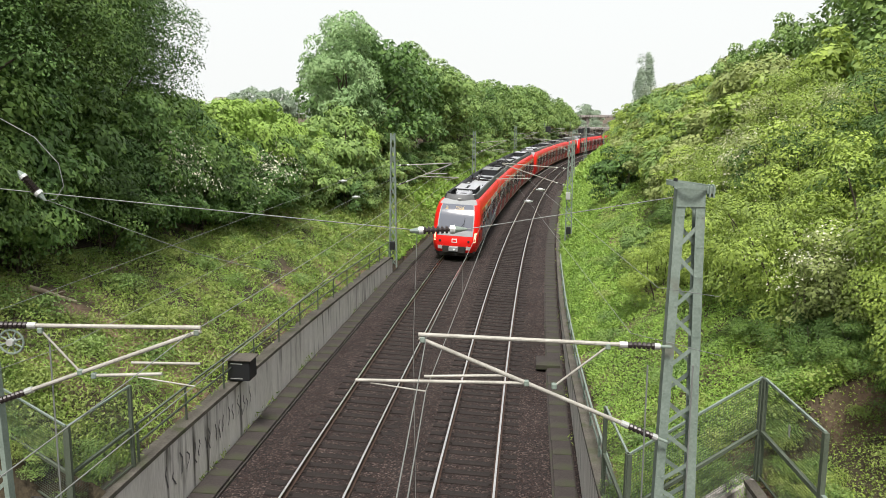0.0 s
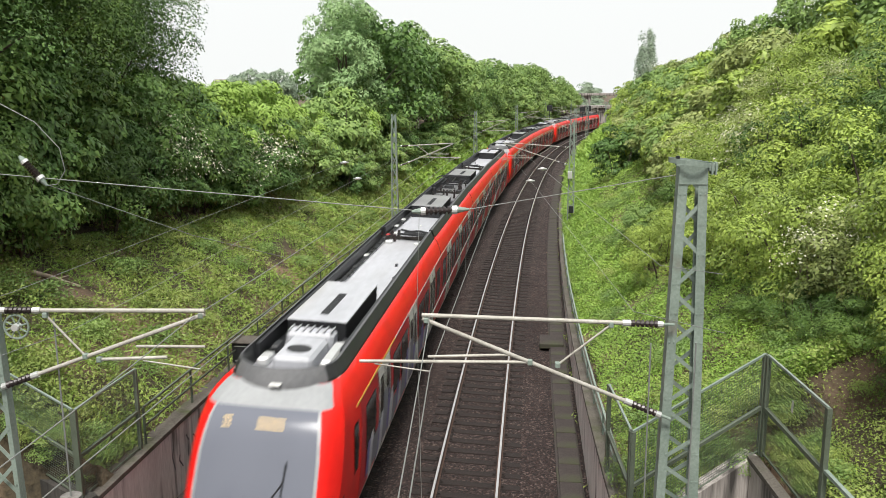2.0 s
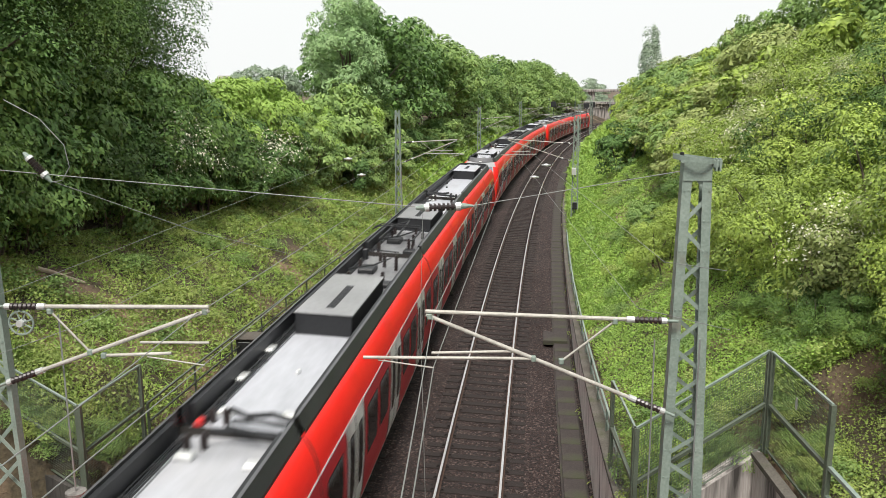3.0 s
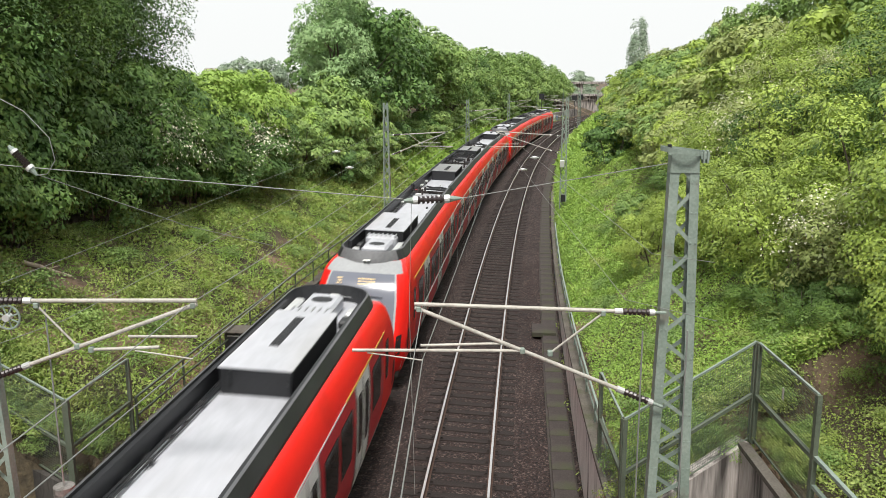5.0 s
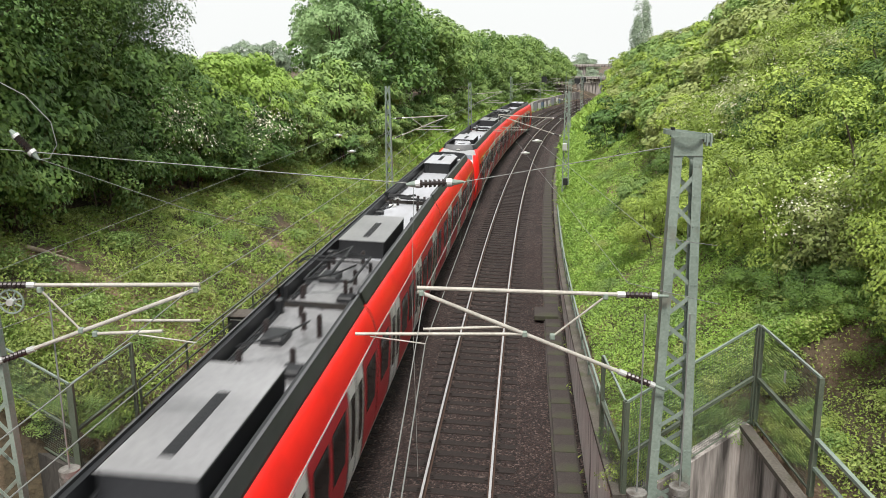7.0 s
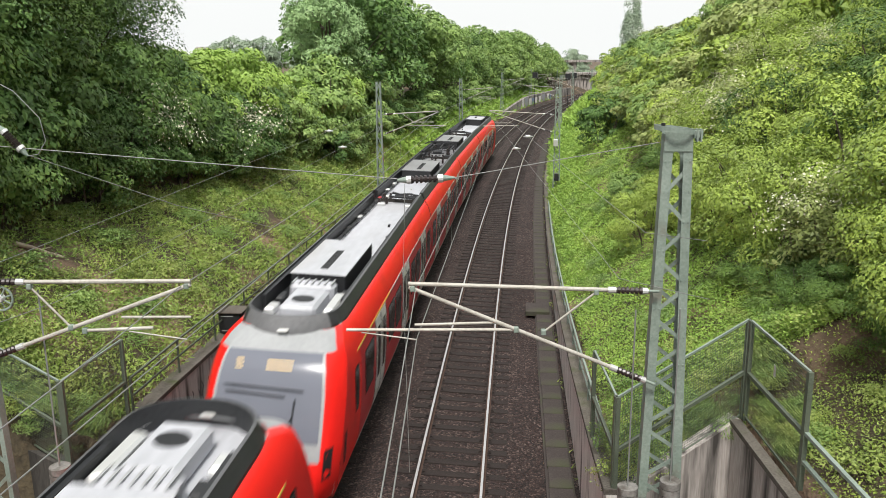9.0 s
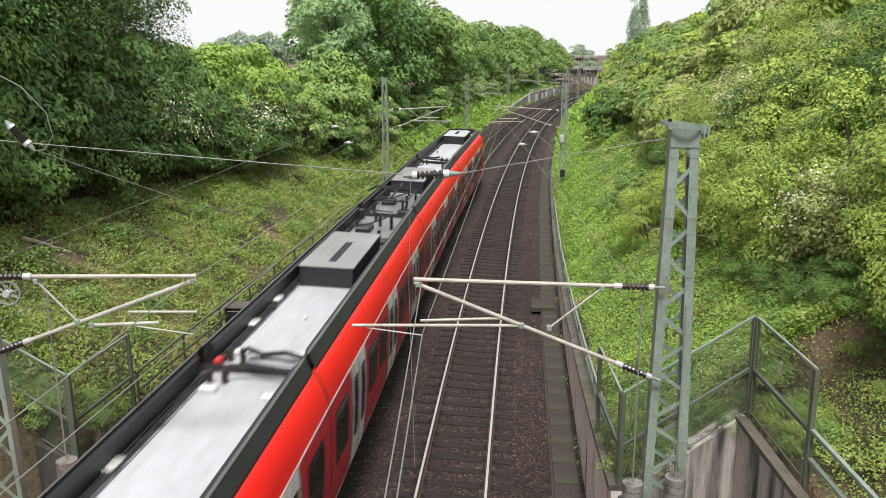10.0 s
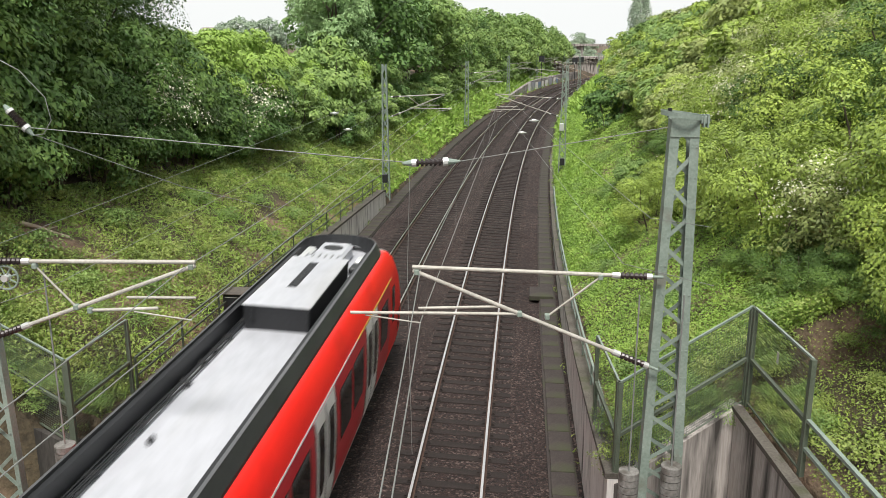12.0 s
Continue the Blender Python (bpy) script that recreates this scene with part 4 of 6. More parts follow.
def crown_points(rng, n, clumps, radii, centre, clump_r, low_cut=-0.55, flat=0.72):
    """Leaves in flattened boughs: most lie on a bough's upper side, with gaps between the boughs."""
    c = rng.normal(size=(clumps * 3, 3))
    c /= np.linalg.norm(c, axis=1)[:, None]
    c = c[c[:, 2] > low_cut][:clumps]
    c *= rng.uniform(0.5, 1.0, len(c))[:, None]
    size = clump_r * rng.uniform(0.6, 1.45, len(c))
    k = rng.choice(len(c), n, p=size ** 2 / np.sum(size ** 2))
    d = rng.normal(size=(n, 3))
    d /= np.linalg.norm(d, axis=1)[:, None]
    d[:, 2] = np.where(rng.random(n) < 0.62, np.abs(d[:, 2]), d[:, 2])
    r = size[k] * rng.uniform(0.45, 1.0, n) ** 0.5
    away = c[k] * np.array([1, 1, 0.25])
    p = c[k] + d * r[:, None] * np.array([1.12, 1.12, flat])
    p[:, 2] -= 0.35 * (np.sum((d * away), axis=1).clip(0) * r)
    out = d * 1.0 + away * 0.5
    return p * np.array(radii) + np.array(centre), out


def stem(bm, a, b, r0, r1, rng, bends=4):
    a, b = Vector(a), Vector(b)
    last, lr = a, r0
    for i in range(1, bends + 1):
        u = i / bends
        p = a.lerp(b, u) + Vector(rng.normal(size=3)) * (b - a).length * 0.035
        r = r0 + (r1 - r0) * u
        rod(bm, last, p, lr, r, 7)
        last, lr = p, r


def tree(seed, h, rad, n, leaf, mat, trunk_h=0.3, clumps=46, label="", ratio=0.75, kind="tree", clump_r=0.3):
    rng = np.random.default_rng(seed)
    root = tagged(new(kind), label, "tree" if kind == "tree" else "shrub", group="trees along the cutting" if kind == "tree" else "shrubs on the banks")
    bm = bmesh.new()
    stem(bm, (0, 0, -0.5), (0, 0, h * 0.8), h * 0.018 + 0.03, 0.03, rng)
    for i in range(7):
        z = h * (trunk_h + 0.45 * i / 7)
        t = rng.uniform(0, 6.28)
        q = rad * rng.uniform(0.5, 0.85)
        stem(bm, (0, 0, z), (q * math.cos(t), q * math.sin(t), z + h * rng.uniform(0.1, 0.24)), 0.05 + h * 0.005, 0.015, rng, 3)
    part("trunk", bm, BARK, root)
    ch = h * (1 - trunk_h) / 2
    p, out = crown_points(rng, n, clumps, (rad, rad, ch), (0, 0, h * trunk_h + ch), clump_r)
    leaves("crown", p, out, leaf, ratio, mat, root, rng)
    return root


def shrub(seed, n, leaf, mat, label, blossom=0, h=1.9, clumps=40, clump_r=0.25, wild=0.42, flat=0.72):
    rng = np.random.default_rng(seed)
    root = tagged(new("shrub"), label, "shrub", group="shrubs on the banks")
    bm = bmesh.new()
    for i in range(6):
        t = rng.uniform(0, 6.28)
        stem(bm, (0.1 * math.cos(t), 0.1 * math.sin(t), -0.3), (0.7 * math.cos(t), 0.7 * math.sin(t), h * rng.uniform(0.5, 0.8)), 0.03, 0.008, rng, 3)
    part("stem", bm, BARK, root)
    p, out = crown_points(rng, n, clumps, (1.15, 1.15, h * 0.52), (0, 0, h * 0.48), clump_r, low_cut=-0.8, flat=flat)
    leaves("crown", p, out, leaf, 0.62, mat, root, rng, wild, 0.6, tri=n > 1200)
    if blossom:
        q, out = crown_points(rng, blossom, clumps // 2, (1.22, 1.22, h * 0.56), (0, 0, h * 0.52), 0.36, low_cut=-0.2)
        leaves("blossom", q, out, leaf * 0.55, 0.9, BLOSSOM, root, rng)
    return root


PLACED = set()
JOINED = {}


def thicket_plant(proto, s, e, scale, zs=1.0, sink=0.15, place=None):
    """Puts a plant that cannot be told apart from its neighbours into the joined growth of its bank."""
    p = at(s, e, ground_z(s, e) - sink) if place is None else Vector(place)
    m = Matrix.Translation(p) @ Matrix.Rotation(random.uniform(0, 6.28), 4, "Z") @ Matrix.Diagonal((scale * random.uniform(0.92, 1.08), scale * random.uniform(0.92, 1.08), scale * zs, 1))
    for ch in proto.children:
        if ch.name.split(".")[0] in ("crown", "blossom"):
            JOINED.setdefault((ch.data.materials[0].name, random.randrange(3)), []).append((ch.data, m))


def build_thickets():
    for (mat, k), items in JOINED.items():
        vs, fs, base = [], [], 0
        for me, m in items:
            n = len(me.vertices)
            co = np.empty(3 * n, np.float32)
            me.vertices.foreach_get("co", co)
            a = np.array(m)
            vs.append(co.reshape(-1, 3) @ a[:3, :3].T + a[:3, 3])
            ix = np.empty(len(me.loops), np.int32)
            me.loops.foreach_get("vertex_index", ix)
            fs.append(ix + base)
            base += n
        c = 4 if len(items[0][0].polygons) * 4 == len(items[0][0].loops) else 3
        v, ix = np.concatenate(vs), np.concatenate(fs)
        me = bpy.data.meshes.new("thicket")
        me.vertices.add(len(v))
        me.vertices.foreach_set("co", v.astype(np.float32).ravel())
        me.loops.add(len(ix))
        me.loops.foreach_set("vertex_index", ix)
        me.polygons.add(len(ix) // c)
        me.polygons.foreach_set("loop_start", np.arange(0, len(ix), c, dtype=np.int32))
        me.update(calc_edges=True)
        me.materials.append(bpy.data.materials[mat])
        tagged(new("thicket", me), "dense tangled green growth on the banks", "undergrowth", kind="stuff")



def plant(proto, s, e, scale, spin=None, zs=1.0, sink=0.15):
    z = ground_z(s, e) - sink
    m = Matrix.Translation(at(s, e, z)) @ Matrix.Rotation(random.uniform(0, 6.28) if spin is None else spin, 4, "Z")
    if proto.name in PLACED:
        o = copy_thing(proto, m)
    else:
        PLACED.add(proto.name)
        o = proto
        o.matrix_world = m
    o.scale = (scale * random.uniform(0.92, 1.08), scale * random.uniform(0.92, 1.08), scale * zs)
    return o


random.seed(7)
BANK_SHRUBS = [shrub(11 + i, 4600, 0.115, (LEAF_BANK, LEAF_MID, LEAF_OLIVE)[i], "bright green leafy shrub on the railway bank") for i in range(3)]
FLOWER_SHRUB = shrub(21, 8000, 0.072, LEAF_OLIVE, "green shrub with clusters of white blossom", blossom=1000)
NEAR_SHRUBS = [shrub(25 + i, 14000, 0.05, (LEAF_BANK, LEAF_BANK, LEAF_DEEP)[i], "bright green leafy shrub close to the bridge", blossom=90 * (i == 1), clumps=55, clump_r=0.24, wild=0.4) for i in range(3)]
TALL_SHRUBS = [shrub(35 + i, 19000, 0.04, (LEAF_BANK, LEAF_OLIVE, LEAF_DEEP)[i], "tall green bush high on the railway bank", blossom=2600 * (i == 1), clumps=60, clump_r=0.22, wild=0.4) for i in range(3)]
DARK_SHRUBS = [shrub(31 + i, 4400, 0.12, LEAF_DARK, "dark green shrub at the top of the grassy slope") for i in range(2)]
DARK_NEAR = [shrub(45 + i, 10500, 0.078, (LEAF_DARK, LEAF_DEEP)[i], "dark green leafy shrub in the hedge above the slope", clumps=50, clump_r=0.25, wild=0.4) for i in range(2)]
DARK_FLOWER = shrub(41, 8000, 0.09, LEAF_DARK, "dark green shrub with white blossom", blossom=1300)
YELLOW_SHRUBS = [shrub(51 + i, 8000, 0.088, LEAF_YELLOW, "yellow-green bushy shrub above the slope") for i in range(2)]
MID_SHRUBS = [shrub(61 + i, 4400, 0.12, LEAF_MID, "mid green shrub beside the line") for i in range(2)]
BIG_TREES = [tree(71 + i, 12.5, 4.2, 50000, 0.108, (LEAF_DARK, LEAF_DEEP)[i], 0.08, 85, "large dark green deciduous tree above the slope", clump_r=0.26) for i in range(2)]
LIGHT_TREE = tree(81, 13.0, 3.9, 15000, 0.3, LEAF_LIGHT, 0.2, 70, "tall feathery light green tree", ratio=0.42, clump_r=0.22)
ROW_TREES = [tree(91 + i, 11.5, 4.4, 7000, 0.36, LEAF_MID if i else LEAF_DARK, 0.03, 60, "deciduous tree in a row above the cutting", clump_r=0.24) for i in range(2)]
# distance haze is mixed into these paler, greyer leaf colours
LEAF_HAZY = leafy("leaf_haze_tint", [(0.17, 0.24, 0.16), (0.28, 0.36, 0.25), (0.39, 0.47, 0.34)])
HAZY_TREE = tree(98, 11.5, 4.4, 3200, 0.52, LEAF_HAZY, 0.03, 50, "distant tree on the far plain, haze in its leaf colour", clump_r=0.26)
FAR_TREE = tree(97, 11.5, 4.4, 3200, 0.52, LEAF_MID, 0.03, 50, "distant deciduous tree beyond the cutting", clump_r=0.26)
POPLAR = tree(95, 24.0, 3.1, 9000, 0.42, LEAF_HAZY, 0.03, 90, "slender poplar in the distance, haze in its leaf colour", clump_r=0.3)

# left side: big dark trees, a flowering hedge, yellow-green bushes, then a row of trees
for s, e, k in ((-3, -15.5, 1.0), (1, -18, 1.15), (5, -15.2, 1.0), (8.5, -19, 1.2), (10.5, -15.4, 1.0), (14, -19, 1.2), (15.5, -15.6, 0.95), (19.5, -17.5, 1.05), (24, -19.5, 1.1), (22.3, -16.0, 0.97), (28.5, -20.5, 0.9)):
    plant(BIG_TREES[int(s) % 2], s, e, k)
for i in range(27):
    s = -3 + i * 1.15
    plant(DARK_FLOWER if i in (20, 21, 22) else DARK_NEAR[i % 2], s + random.uniform(-.5, .5), -13.3 + random.uniform(-.6, .5), random.uniform(1.3, 1.7), zs=random.uniform(1.15, 1.6))
for i in range(9):
    thicket_plant(DARK_NEAR[i % 2], 1 + i * 3.0, -14.2 + random.uniform(-.6, .6), random.uniform(2.0, 2.5), zs=1.35)
for i in range(16):
    s = 25.5 + i * 1.3
    plant(DARK_FLOWER if i in (2, 3, 4) else (DARK_NEAR[i % 2] if i < 7 else MID_SHRUBS[i % 2]), s, -12.9 + random.uniform(-.4, .4), random.uniform(1.5, 1.8), zs=random.uniform(1.0, 1.25))
for i in range(13):
    s = 25.0 + i * 1.7
    plant(YELLOW_SHRUBS[i % 2], s, -14.3 - (i % 2) * 1.2 + random.uniform(-.4, .4), random.uniform(2.0, 2.4), zs=random.uniform(1.1, 1.3))
for i in range(32):
    s = 44 + i * 1.7
    plant((MID_SHRUBS if i % 3 else DARK_SHRUBS)[i % 2], s, -11.7 + random.uniform(-.7, .7), random.uniform(1.2, 1.7), zs=random.uniform(0.9, 1.3))
for i in range(13):
    plant(MID_SHRUBS[i % 2] if i % 4 else YELLOW_SHRUBS[1], 43 + i * 2.3, -13.8 + random.uniform(-.8, .8), random.uniform(2.3, 2.9), zs=1.15)
plant(LIGHT_TREE, 55.5, -14.6, 0.86, zs=1.2)
for i in range(32):
    s = 63 + i * 4.3
    plant(FAR_TREE if i > 17 else ROW_TREES[0 if i in (0, 1, 2, 4) else 1 if i % 4 else 0], s, -13.4 - (i % 2) * 2.6 + random.uniform(-1, 1), random.uniform(0.9, 1.0) * (1.17 if i < 3 else 1.1 if i < 7 else 0.97))
for i in range(24):
    thicket_plant(MID_SHRUBS[i % 2], 80 + i * 5, -11.2 + random.uniform(-.6, .6), random.uniform(1.5, 2.2))

# right side: dense shrubs, taller up the bank
for row, (e, sp, k0, k1, s0, s1) in enumerate(((6.4, 2.0, 0.85, 1.15, 12, 27), (8.2, 2.0, 1.15, 1.55, 3, 74), (10.0, 2.3, 1.5, 1.95, 0, 80), (12.4, 2.7, 1.9, 2.4, -2, 90), (15.2, 3.3, 2.2, 2.8, 2, 110), (18.6, 6.5, 2.5, 3.1, 8, 100))):
    s = s0
    while s < s1:
        flower = (row in (2, 3, 4) and 6 < s < 34 and random.random() < 0.32) or random.random() < 0.06
        pr = TALL_SHRUBS[1 if flower else random.choice((0, 0, 2))] if row in (3, 4) and s < 30 else FLOWER_SHRUB if flower else NEAR_SHRUBS[random.choice((0, 0, 1, 1, 2))] if s < 26 and row < 3 else BANK_SHRUBS[random.randrange(3)]
        if row == 0 and s < 26 and random.random() < 0.5:
            s += sp
            continue
        put = thicket_plant if row > 3 or (row == 3 and s > 45) or s > 62 else plant
        back = 0.9 if s > 28 and row == 1 else 0.0
        put(pr, s + random.uniform(-.6, .6), e + back + random.uniform(-.8, .8) * (0.5 if back else 1), random.uniform(k0, k1), zs=random.uniform(0.9, 1.2))
        s += sp * random.uniform(0.85, 1.2)
for i in range(30):
    s = 70 + i * 3.6
    thicket_plant(BANK_SHRUBS[i % 3], s, 9.6 + (s - 70) * 0.032 + random.uniform(-.3, .8) + (i % 3) * 2.6, random.uniform(1.6, 2.6), zs=1.15)
plant(DARK_SHRUBS[0], 50, 7.0, 1.5, zs=1.25)
for s, e, k in ((26, 18.5, 0.86), (33, 19.5, 0.86), (40, 19.5, 0.84), (18, 19, 0.78), (11, 18.5, 0.7), (52, 18.5, 0.68), (66, 18, 0.62)):
    plant(ROW_TREES[1], s, e, k)
o = plant(POPLAR, 60, 200, 1.0)
o.location = (60, 250, 2.4)
for i in range(10):
    plant(FAR_TREE, 136 + i * 8, -11.4 + random.uniform(-.8, .8), random.uniform(0.62, 0.8))
for i in range(6):
    plant(FAR_TREE, 196 + i * 7 + random.uniform(-3, 3), -19 - 1.5 * i + random.uniform(-2, 2), random.uniform(0.7, 0.85))
for q, e, k in ((188, -12.0, 0.86), (196, -11.6, 0.82), (203, -12.0, 0.84), (210, -11.6, 0.78), (216, -12.0, 0.7)):
    plant(FAR_TREE, q, e, k)
for i in range(6):
    plant(FAR_TREE, 205 + i * 8, 9 + i * 1.5, random.uniform(0.5, 0.65))
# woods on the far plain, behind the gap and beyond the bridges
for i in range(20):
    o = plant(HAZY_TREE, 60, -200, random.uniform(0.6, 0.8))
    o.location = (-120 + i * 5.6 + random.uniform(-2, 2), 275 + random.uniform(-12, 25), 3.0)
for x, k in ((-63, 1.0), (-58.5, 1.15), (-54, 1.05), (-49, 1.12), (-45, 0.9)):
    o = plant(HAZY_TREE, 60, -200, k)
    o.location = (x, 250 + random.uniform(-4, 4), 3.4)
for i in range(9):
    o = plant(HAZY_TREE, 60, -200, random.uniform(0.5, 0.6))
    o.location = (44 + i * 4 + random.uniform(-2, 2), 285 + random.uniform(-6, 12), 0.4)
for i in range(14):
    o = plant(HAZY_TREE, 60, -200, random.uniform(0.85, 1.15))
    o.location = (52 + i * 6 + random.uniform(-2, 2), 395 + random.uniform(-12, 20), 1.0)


LOW_WEEDS = [shrub(101 + i, 1201, 0.125, LEAF_WEED if i else LEAF_MID, "low clump of green weeds on the bank", h=1.0, clumps=26, clump_r=0.42, wild=0.8, flat=1.5) for i in range(2)]
for i, w in enumerate(LOW_WEEDS):
    plant(w, 9 + 3 * i, -9.5, 0.5, sink=0.03)
for i in range(110):
    s = 4.6 + 46 * random.random() ** 1.5
    thicket_plant(LOW_WEEDS[random.randrange(2)], s, -7.9 - 5.2 * random.random() ** 0.8, random.uniform(0.3, 0.62), zs=random.uniform(0.6, 1.0), sink=0.03)
for i in range(60):
    s = 5 + 40 * random.random() ** 1.5
    thicket_plant(LOW_WEEDS[random.randrange(2)], s, 3.8 + 4.0 * random.random(), random.uniform(0.3, 0.55), zs=random.uniform(0.6, 1.0), sink=0.03)
for i in range(60):
    thicket_plant(LOW_WEEDS[random.randrange(2)], -2.5 + 10 * random.random(), 6.0 + 5.5 * random.random() ** 1.2, random.uniform(0.25, 0.5), zs=random.uniform(0.6, 0.9), sink=0.03)
for i in range(26):
    x, y = 3.2 + 2.2 * random.random(), 12.75 + 1.9 * random.random()
    thicket_plant(LOW_WEEDS[random.randrange(2)], 5, 5, random.uniform(0.28, 0.42), place=(x, y + (x - 3.2) * 0.25, 1.93 + (x - 3.0) * 0.42))
for i in range(26):
    thicket_plant(LOW_WEEDS[random.randrange(2)], 4.15 + 0.35 * random.random(), 4.4 + 1.8 * random.random(), random.uniform(0.22, 0.36), zs=0.8, sink=0.03)
for i in range(22):
    thicket_plant(LOW_WEEDS[random.randrange(2)], 2.2 + 1.9 * random.random(), 5.75 + 0.7 * random.random(), random.uniform(0.2, 0.34), zs=0.8, sink=0.03)
for i in range(16):
    thicket_plant(LOW_WEEDS[random.randrange(2)], 4.6 + 1.6 * random.random(), -7.4 - 2.0 * random.random(), random.uniform(0.22, 0.36), zs=0.8, sink=0.03)
for i in range(30):
    thicket_plant(LOW_WEEDS[random.randrange(2)], 4.25 + 0.5 * random.random(), -7.3 - 2.2 * random.random(), random.uniform(0.2, 0.34), zs=0.8, sink=0.03)
for s, e, k in ((4.7, 7.4, 0.62), (3.9, 7.9, 0.7), (5.9, 7.2, 0.66), (3.0, 8.3, 0.8), (7.2, 7.1, 0.7), (8.6, 6.9, 0.66), (5.2, 8.6, 0.85), (2.0, 8.9, 0.9)):
    plant(NEAR_SHRUBS[2], s, e, k, zs=0.9)
for s, e, k in ((3.4, 9.8, 1.1), (5.6, 10.6, 1.25), (7.6, 9.4, 1.1), (9.8, 10.4, 1.2), (2.0, 11.6, 1.3)):
    plant(DARK_SHRUBS[int(s) % 2], s, e, k)
build_thickets()


def scatter(name, n, s0, s1, e0, e1, size, ratio, mat, hi, seed, label, wild, up, tilt_grass=False, thin=None):
    """Small plants spread over the earth of a bank."""
    rng = np.random.default_rng(seed)
    s = s0 + (s1 - s0) * rng.uniform(0, 1, n) ** 1.35
    e = rng.uniform(e0, e1, n)
    keep = np.array([noise.noise((a * 0.5, b * 0.5, seed)) > -0.08 - 0.3 * rng.random() for a, b in zip(s, e)]) if thin else np.ones(n, bool)
    s, e = s[keep], e[keep]
    pos = np.array([at(a, b, ground_z(a, b)) for a, b in zip(s, e)])
    lift = np.array([0.5 + 0.9 * max(0.0, noise.noise((a * 0.9, b * 0.9, 7.7)) + 0.35) for a, b in zip(s, e)])
    pos[:, 2] += hi * lift * rng.uniform(0.05, 1.0, len(pos))
    far = 1 + np.clip(s - 10, 0, 80) / 45
    ob = leaves(name, pos, np.zeros((len(pos), 3)), size * far, ratio, mat, None, rng, wild, up)
    return tagged(ob, label, "undergrowth", kind="stuff")


scatter("weeds", 100000, 4.5, 75, -13.5, -7.15, 0.075, 0.75, LEAF_WEED, 0.45, 3, "low green weeds and ivy over the slope", 0.9, 0.6, thin=True)
scatter("weeds", 120000, 4.4, 85, 3.35, 9.0, 0.056, 0.75, LEAF_GRASS, 0.42, 5, "bright green weeds on the bank", 0.55, 0.8)
scatter("grass", 45000, 6, 80, -12.5, -7.1, 0.26, 0.08, LEAF_GRASS, 0.25, 6, "yellow-green grass on the slope", 0.9, -0.2, thin=True)
scatter("grass", 26000, 60, 200, -14.0, -7.1, 0.42, 0.2, LEAF_GRASS, 0.5, 27, "grass along the far slope", 0.9, 0.2)
scatter("weeds", 12000, 60, 150, -13.0, -7.1, 0.22, 0.6, LEAF_WEED, 0.4, 28, "green weeds along the far slope", 0.9, 0.4)
scatter("grass", 9000, 80, 200, 3.2, 10.0, 0.45, 0.2, LEAF_GRASS, 0.5, 17, "grass along the far bank", 0.9, 0.2)
scatter("weeds", 9000, 4.42, 7, -12.5, -7.1, 0.07, 0.7, LEAF_WEED, 0.35, 18, "green weeds behind the mesh fence", 0.6, 0.8)
scatter("weeds", 30000, -6, 4.3, -13.5, -9.75, 0.05, 0.7, LEAF_WEED, 0.35, 19, "green weeds behind the mesh fence", 0.6, 0.8)
scatter("grass", 20000, 18, 95, 3.2, 5.6, 0.3, 0.09, LEAF_GRASS, 0.3, 8, "bright grass along the bank foot", 0.9, -0.2)
scatter("weeds", 5000, 40, 110, -8.2, -6.9, 0.16, 0.4, LEAF_GRASS, 0.25, 9, "weeds along the bank foot", 0.9, 0.2)
scatter("weeds", 60000, -3, 9, 5.7, 10.5, 0.038, 0.7, LEAF_BANK, 0.4, 10, "low weeds on bare earth", 0.6, 0.8, thin=True)


scatter("weeds", 60000, 4.5, 16, 3.35, 8.5, 0.044, 0.75, LEAF_GRASS, 0.5, 14, "lush green weeds behind the fence", 0.55, 0.8)
scatter("weeds", 9000, 4.38, 6.2, 3.2, 7.5, 0.06, 0.7, LEAF_WEED, 0.5, 15, "lush green weeds at the head of the niche wall", 0.55, 0.8)


def moss_tufts():
    rng = np.random.default_rng(4)
    n = 900
    s = rng.uniform(6, 60, n)
    e = np.where(rng.random(n) < 0.7, -6.8 + np.abs(rng.normal(0, 0.06, n)), 2.9 - np.abs(rng.normal(0, 0.05, n)))
    g = np.array([noise.noise((a * 0.45, b, 2.0)) for a, b in zip(s, e)]) > 0.12
    s, e = s[g], e[g]
    pos = np.array([at(a, b, -0.1) for a, b in zip(s, e)])
    pos[:, 2] += rng.uniform(0, 0.2, len(pos))
    tagged(leaves("wall_weeds", pos, np.zeros((len(pos), 3)), np.full(len(pos), 0.16), 0.25, LEAF_WEED, None, rng, 0.8, 0.2), "tufts of weeds at the foot of the walls", "undergrowth", kind="stuff")


moss_tufts()


def dead_branch():
    wood = coarse("bare_wood", (0.24, 0.19, 0.14), (0.48, 0.41, 0.33), scale=3, fine=30, rough=0.9, bump=0.4)
    bm = bmesh.new()
    rod(bm, at(10.4, -11.9, ground_z(10.4, -11.9) + 0.1), at(11.0, -10.9, ground_z(11.0, -10.9) + 0.08), 0.06, 0.03, 9)
    bmesh.ops.subdivide_edges(bm, edges=[e for e in bm.edges if e.calc_length() > 0.5], cuts=5)
    for v in bm.verts:
        v.co += 0.05 * noise.noise_vector(v.co * 2.0)
    b = tagged(link("dead_branch", bm, wood), "pale dead branch lying on the slope", "branch")
    bm = bmesh.new()
    rod(bm, at(10.7, -11.4, ground_z(10.7, -11.4) + 0.08), at(11.3, -11.4, ground_z(11.3, -11.4) + 0.1), 0.025, 0.01, 7)
    part("twig", bm, wood, b)


